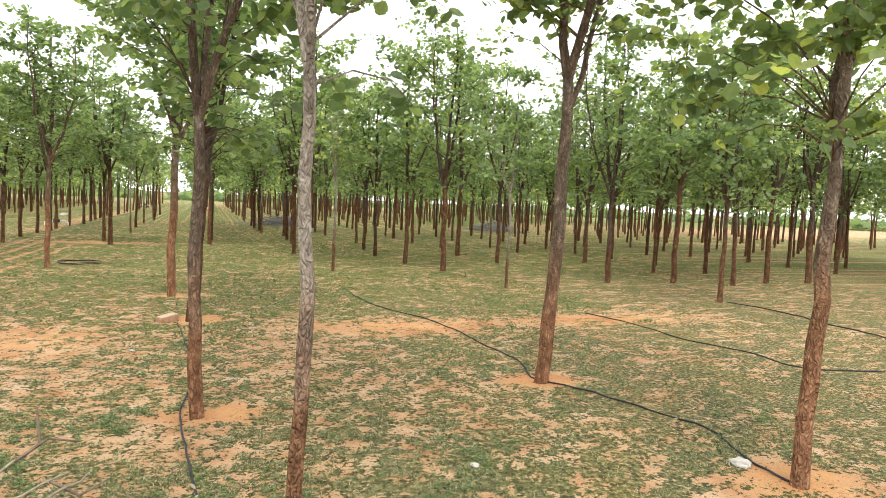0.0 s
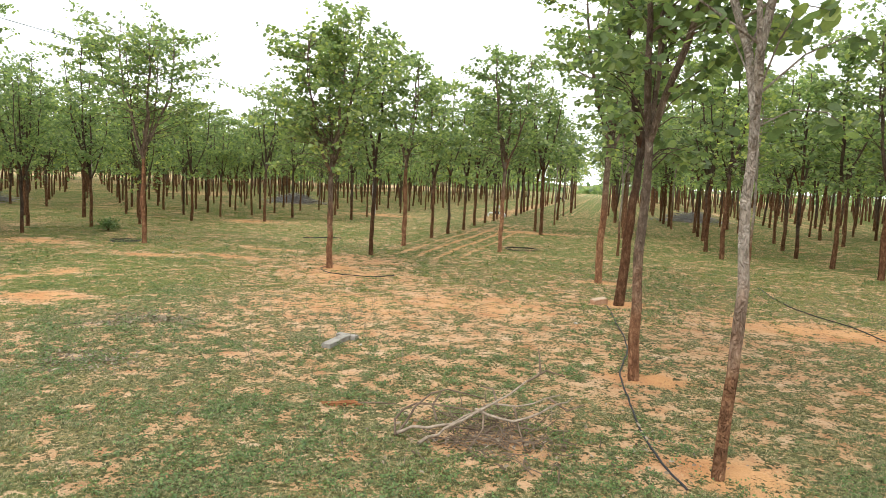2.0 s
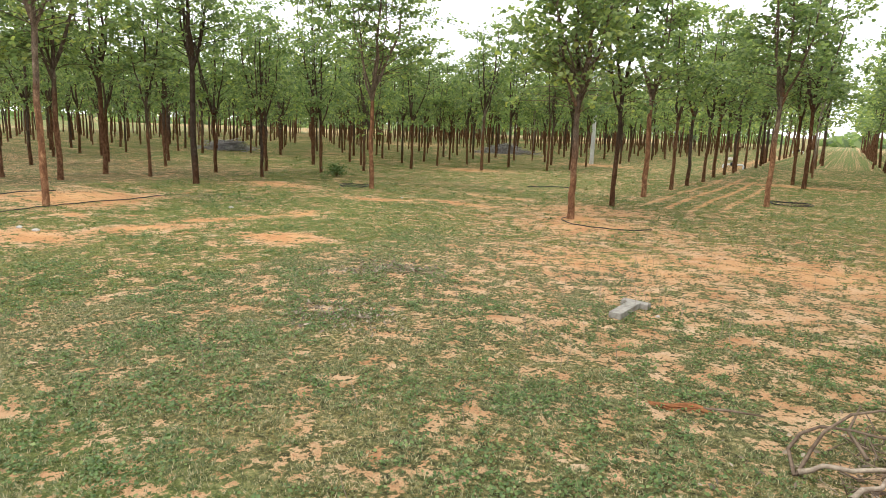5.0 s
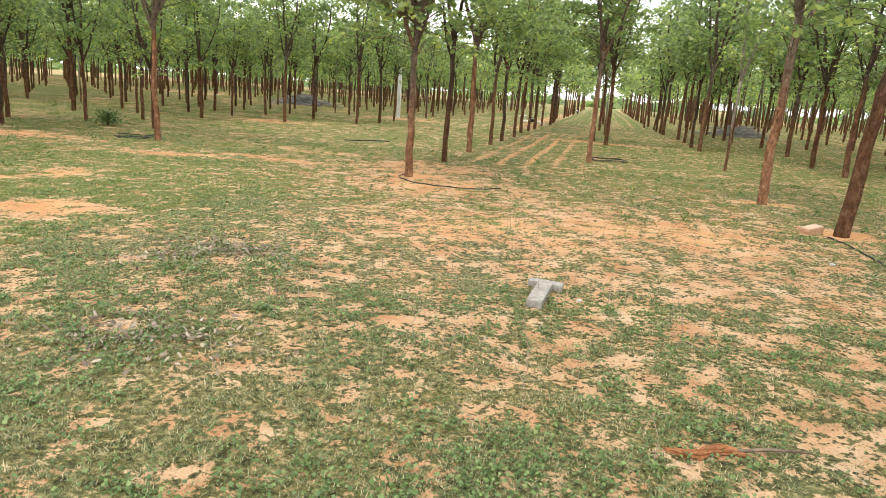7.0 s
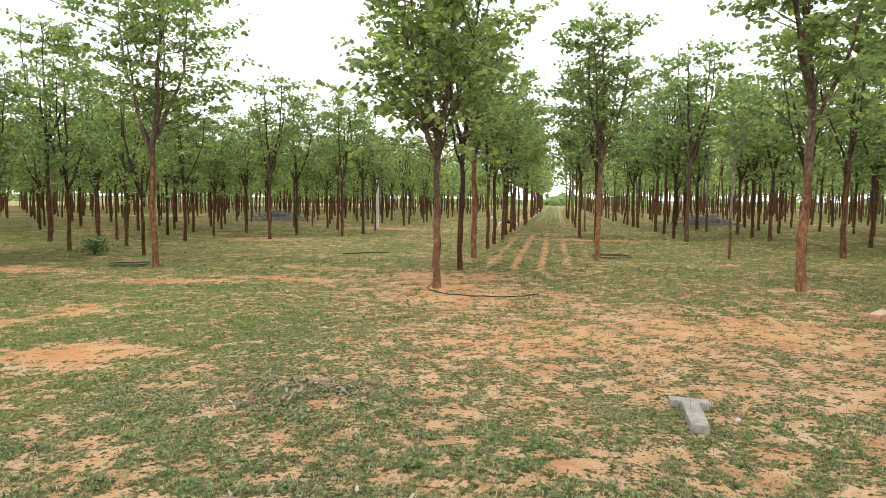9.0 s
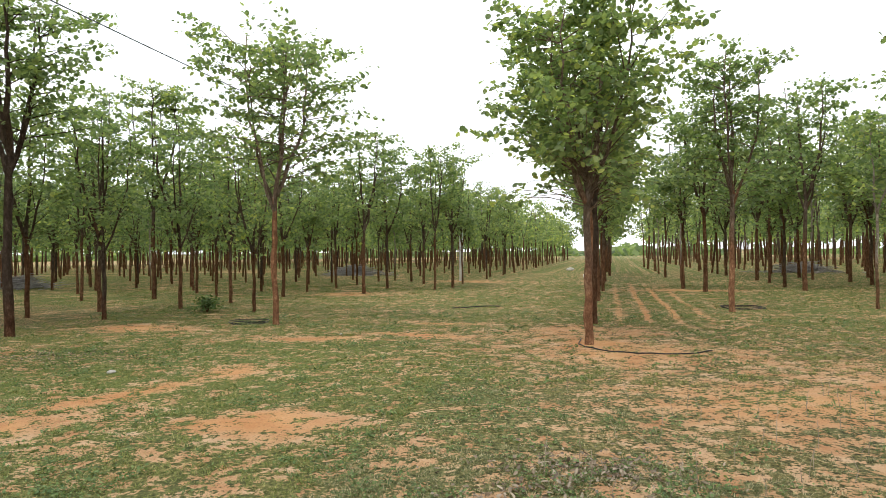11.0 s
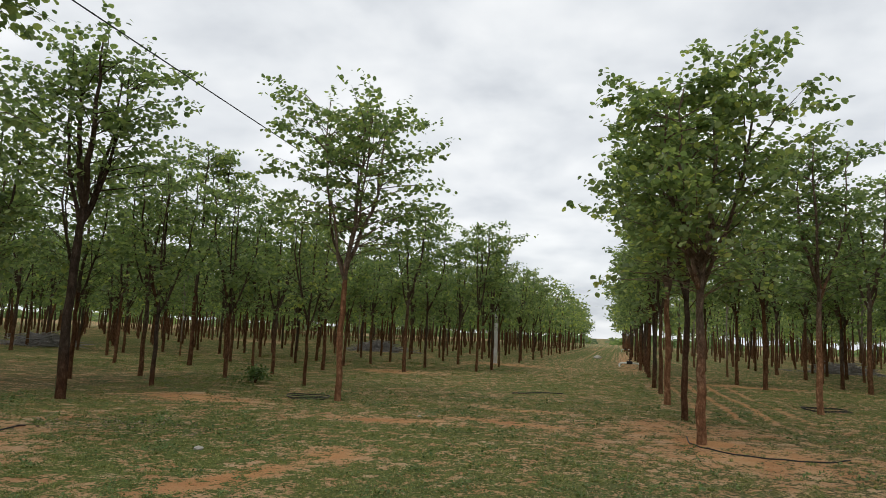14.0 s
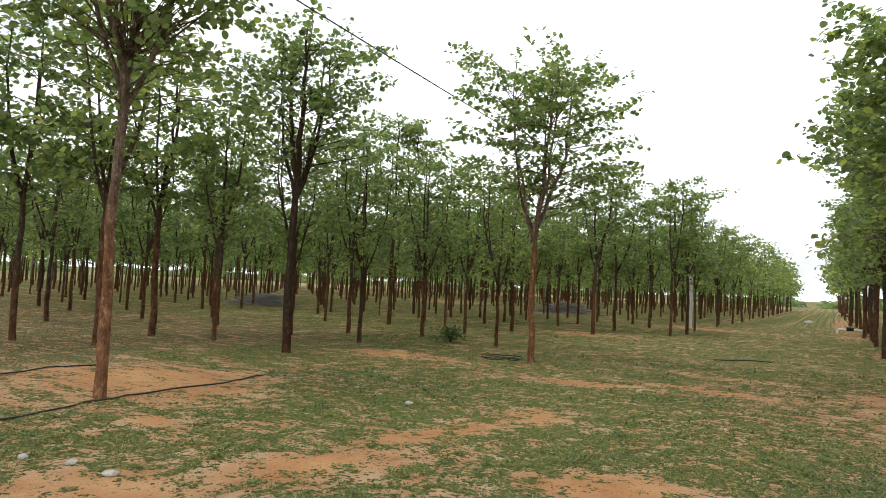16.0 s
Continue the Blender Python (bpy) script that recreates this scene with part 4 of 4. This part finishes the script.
def earth_clod():
    """A crust of termite earth along a lying stick."""
    bm = bmesh.new()
    r = random.Random(4)
    bmesh.ops.create_uvsphere(bm, u_segments=22, v_segments=12, radius=1)
    for v in bm.verts:
        k = 0.75 + 0.45 * noise.noise(v.co * 2.9) + 0.35 * noise.noise(v.co * 8.0)
        v.co = Vector((v.co.x * 0.19 * (0.85 + 0.3 * k), v.co.y * 0.038 * k + 0.03 * math.sin(v.co.x * 4), v.co.z * 0.034 * k))
    me_owner = tagged(new("termite_crust"), "rough red termite earth crust on a lying stick", "earth")
    me_owner.matrix_basis = pose(4.01, -0.50, ground_height(4.01, -0.50) + 0.012, 0, 0, 18)
    part("crust", bm, CLOD, me_owner)
    me = tubes_mesh("stick", [tube_arrays([(0.15, 0, 0.01), (0.32, 0.015, 0.012), (0.52, 0.0, 0.008)], [0.010, 0.008, 0.005], 6)], DARKTWIG)
    o = new("stick", me)
    o.parent = me_owner


earth_clod()


def stone(x, y, sx, sy, sz, seed, mat=STONE, label="small pale stone lying in the grass"):
    bm = bmesh.new()
    bmesh.ops.create_icosphere(bm, subdivisions=3, radius=1)
    off = Vector((seed * 3.1, seed * 1.7, 0))
    for v in bm.verts:
        k = 0.85 + 0.3 * noise.noise(v.co * 1.4 + off) + 0.1 * noise.noise(v.co * 4 + off)
        v.co = Vector((v.co.x * sx * k, v.co.y * sy * k, v.co.z * sz * k))
    me = bpy.data.meshes.new("stone")
    bm.to_mesh(me); bm.free()
    me.materials.append(mat)
    ob = new("stone", me)
    ob.matrix_basis = pose(x, y, ground_height(x, y) + sz * 0.35, 0, 0, seed * 47)
    return tagged(ob, label, "stone", group="loose stones")


for k, (x, y, s) in enumerate(((-5.89, 0.42, 0.065), (-6.37, 0.41, 0.055), (-6.79, 0.27, 0.055), (-6.58, -0.39, 0.08), (-5.73, 4.11, 0.06), (10.98, -0.72, 0.10), (8.88, -0.12, 0.045),
                               (5.98, 4.25, 0.04), (3.34, 1.67, 0.03), (-4.37, 8.18, 0.05), (-2.59, 47.63, 0.35))):
    stone(x, y, s, s * 0.75, s * 0.5, k + 1)


def standing_post():
    x, y = -7.02, 29.77
    ob = tagged(new("concrete_pole"), "slim pale concrete pole standing at the lane edge", "pole")
    ob.matrix_basis = pose(x, y, ground_height(x, y))
    bm = bmesh.new()
    for k, (h, p, q) in enumerate(((-0.2, 0.092, 0.08), (0.9, 0.088, 0.075), (1.9, 0.080, 0.07), (2.78, 0.072, 0.062))):
        ring = [bm.verts.new(v) for v in ((-p, -q, h), (p, -q, h), (p, q, h), (-p, q, h))]
        if k:
            for j in range(4):
                bm.faces.new((last[j], last[(j + 1) % 4], ring[(j + 1) % 4], ring[j]))
        last = ring
    bm.faces.new(last)
    bmesh.ops.bevel(bm, geom=[e for e in bm.edges if abs(e.verts[0].co.z - e.verts[1].co.z) > 0.5], offset=0.018, segments=2, affect="EDGES")
    part("shaft", bm, POLE, ob)
    for h in (2.25, 2.55):
        bm = bmesh.new()
        box(bm, (0.07, 0.03, 0.08), pose(0.0, -0.075, h), 0.006)
        part("bracket", bm, VALVE, ob, "small dark bracket")


standing_post()


def overhead_cable():
    """A slack cable strung over the lane edge between the tree crowns."""
    near, far = Vector((-7.4, -18.0, 6.0)), Vector((-10.4, 46.0, 6.25))
    line = []
    for k in range(61):
        t = k / 60
        p = near.lerp(far, t)
        p.z -= 0.42 * math.sin(math.pi * t)
        line.append(p)
    tagged(new("overhead_cable", tubes_mesh("overhead_cable", [tube_arrays(line, [0.011] * 61, 6)], WIRE)), "thin black overhead cable strung above the lane edge", "cable")


overhead_cable()


def valve_stand(x, y, turn):
    ob = tagged(new("irrigation_valve"), "white pipe irrigation riser with a black valve on the lane", "valve", group="irrigation valves")
    ob.matrix_basis = pose(x, y, ground_height(x, y), 0, 0, turn)
    pts = [(-0.52, 0, -0.05), (-0.52, 0, 0.17), (-0.46, 0, 0.23), (0.46, 0, 0.23), (0.52, 0, 0.17), (0.52, 0, -0.05)]
    o = new("pipe", tubes_mesh("pipe", [tube_arrays(pts, [0.045] * 6, 10)], PIPE)); o.parent = ob
    bm = bmesh.new()
    bmesh.ops.create_cone(bm, segments=16, radius1=0.10, radius2=0.085, depth=0.30, cap_ends=True, matrix=pose(0, 0, 0.26, 0, 90, 0))
    part("valve_body", bm, VALVE, ob, "black plastic valve body")
    bm = bmesh.new()
    box(bm, (0.20, 0.05, 0.035), pose(0, 0, 0.42), 0.01)
    box(bm, (0.04, 0.04, 0.14), pose(0, 0, 0.36), 0.006)
    part("lever", bm, VALVE, ob, "black valve lever")


valve_stand(-0.56, 34.53, 4)
valve_stand(-0.18, 81.82, 0)


def brush_heap(x, y, long, wide, tall, seed):
    r = random.Random(seed)
    tubes = []
    for k in range(420):
        u, v = r.gauss(0, 0.4), r.gauss(0, 0.4)
        top = max(0.03, tall * math.exp(-(u * u + v * v) * 2.2))
        px, py, pz = u * long, v * wide, r.uniform(0.0, 1.0) * top
        a, n = r.uniform(0, 6.28), r.uniform(0.3, 1.1)
        s = r.uniform(-0.12, 0.2)
        tubes.append(tube_arrays([(px, py, pz), (px + math.cos(a) * n * 0.5, py + math.sin(a) * n * 0.5, pz + r.uniform(0, 0.1)), (px + math.cos(a) * n, py + math.sin(a) * n, max(0.0, pz + s))], [0.020, 0.016, 0.006], 4))
    ob = new("brush_heap", tubes_mesh("brush_heap", tubes, HEAP))
    ob.matrix_basis = pose(x, y, ground_height(x, y) - 0.01)
    return tagged(ob, "low heap of bleached grey cut brushwood", "brushwood", kind="stuff")


brush_heap(-15.83, 37.05, 1.9, 1.4, 0.75, 1)
brush_heap(11.80, 41.91, 2.2, 1.5, 0.75, 2)
brush_heap(28.47, 43.01, 2.2, 1.5, 0.8, 3)
brush_heap(-25.87, 21.21, 1.6, 1.2, 0.6, 4)


def low_shrub(x, y, size, seed):
    nr, r = np.random.RandomState(seed), random.Random(seed)
    ob = tagged(new("shrub"), "small green seedling shrub in the grass", "shrub")
    ob.matrix_basis = pose(x, y, ground_height(x, y))
    tubes = []
    for k in range(7):
        a = r.uniform(0, 6.28)
        tubes.append(tube_arrays([(0, 0, -0.02), (math.cos(a) * 0.1 * size, math.sin(a) * 0.1 * size, 0.25 * size), (math.cos(a) * 0.35 * size, math.sin(a) * 0.35 * size, 0.55 * size)], [0.012, 0.008, 0.003], 5))
    o = new("stems", tubes_mesh("stems", tubes, BARK)); o.parent = ob
    p = nr.normal(0, 1, (420, 3)) * np.array([0.22, 0.22, 0.13]) * size + np.array([0, 0, 0.38 * size])
    p[:, 2] = np.abs(p[:, 2])
    v, f = leaf_cloud(p, nr.uniform(0.04, 0.10, 420), nr, False)
    o = new("foliage", mesh_from("foliage", v, f, WEED)); o.parent = ob


low_shrub(-9.66, 11.92, 0.65, 3)
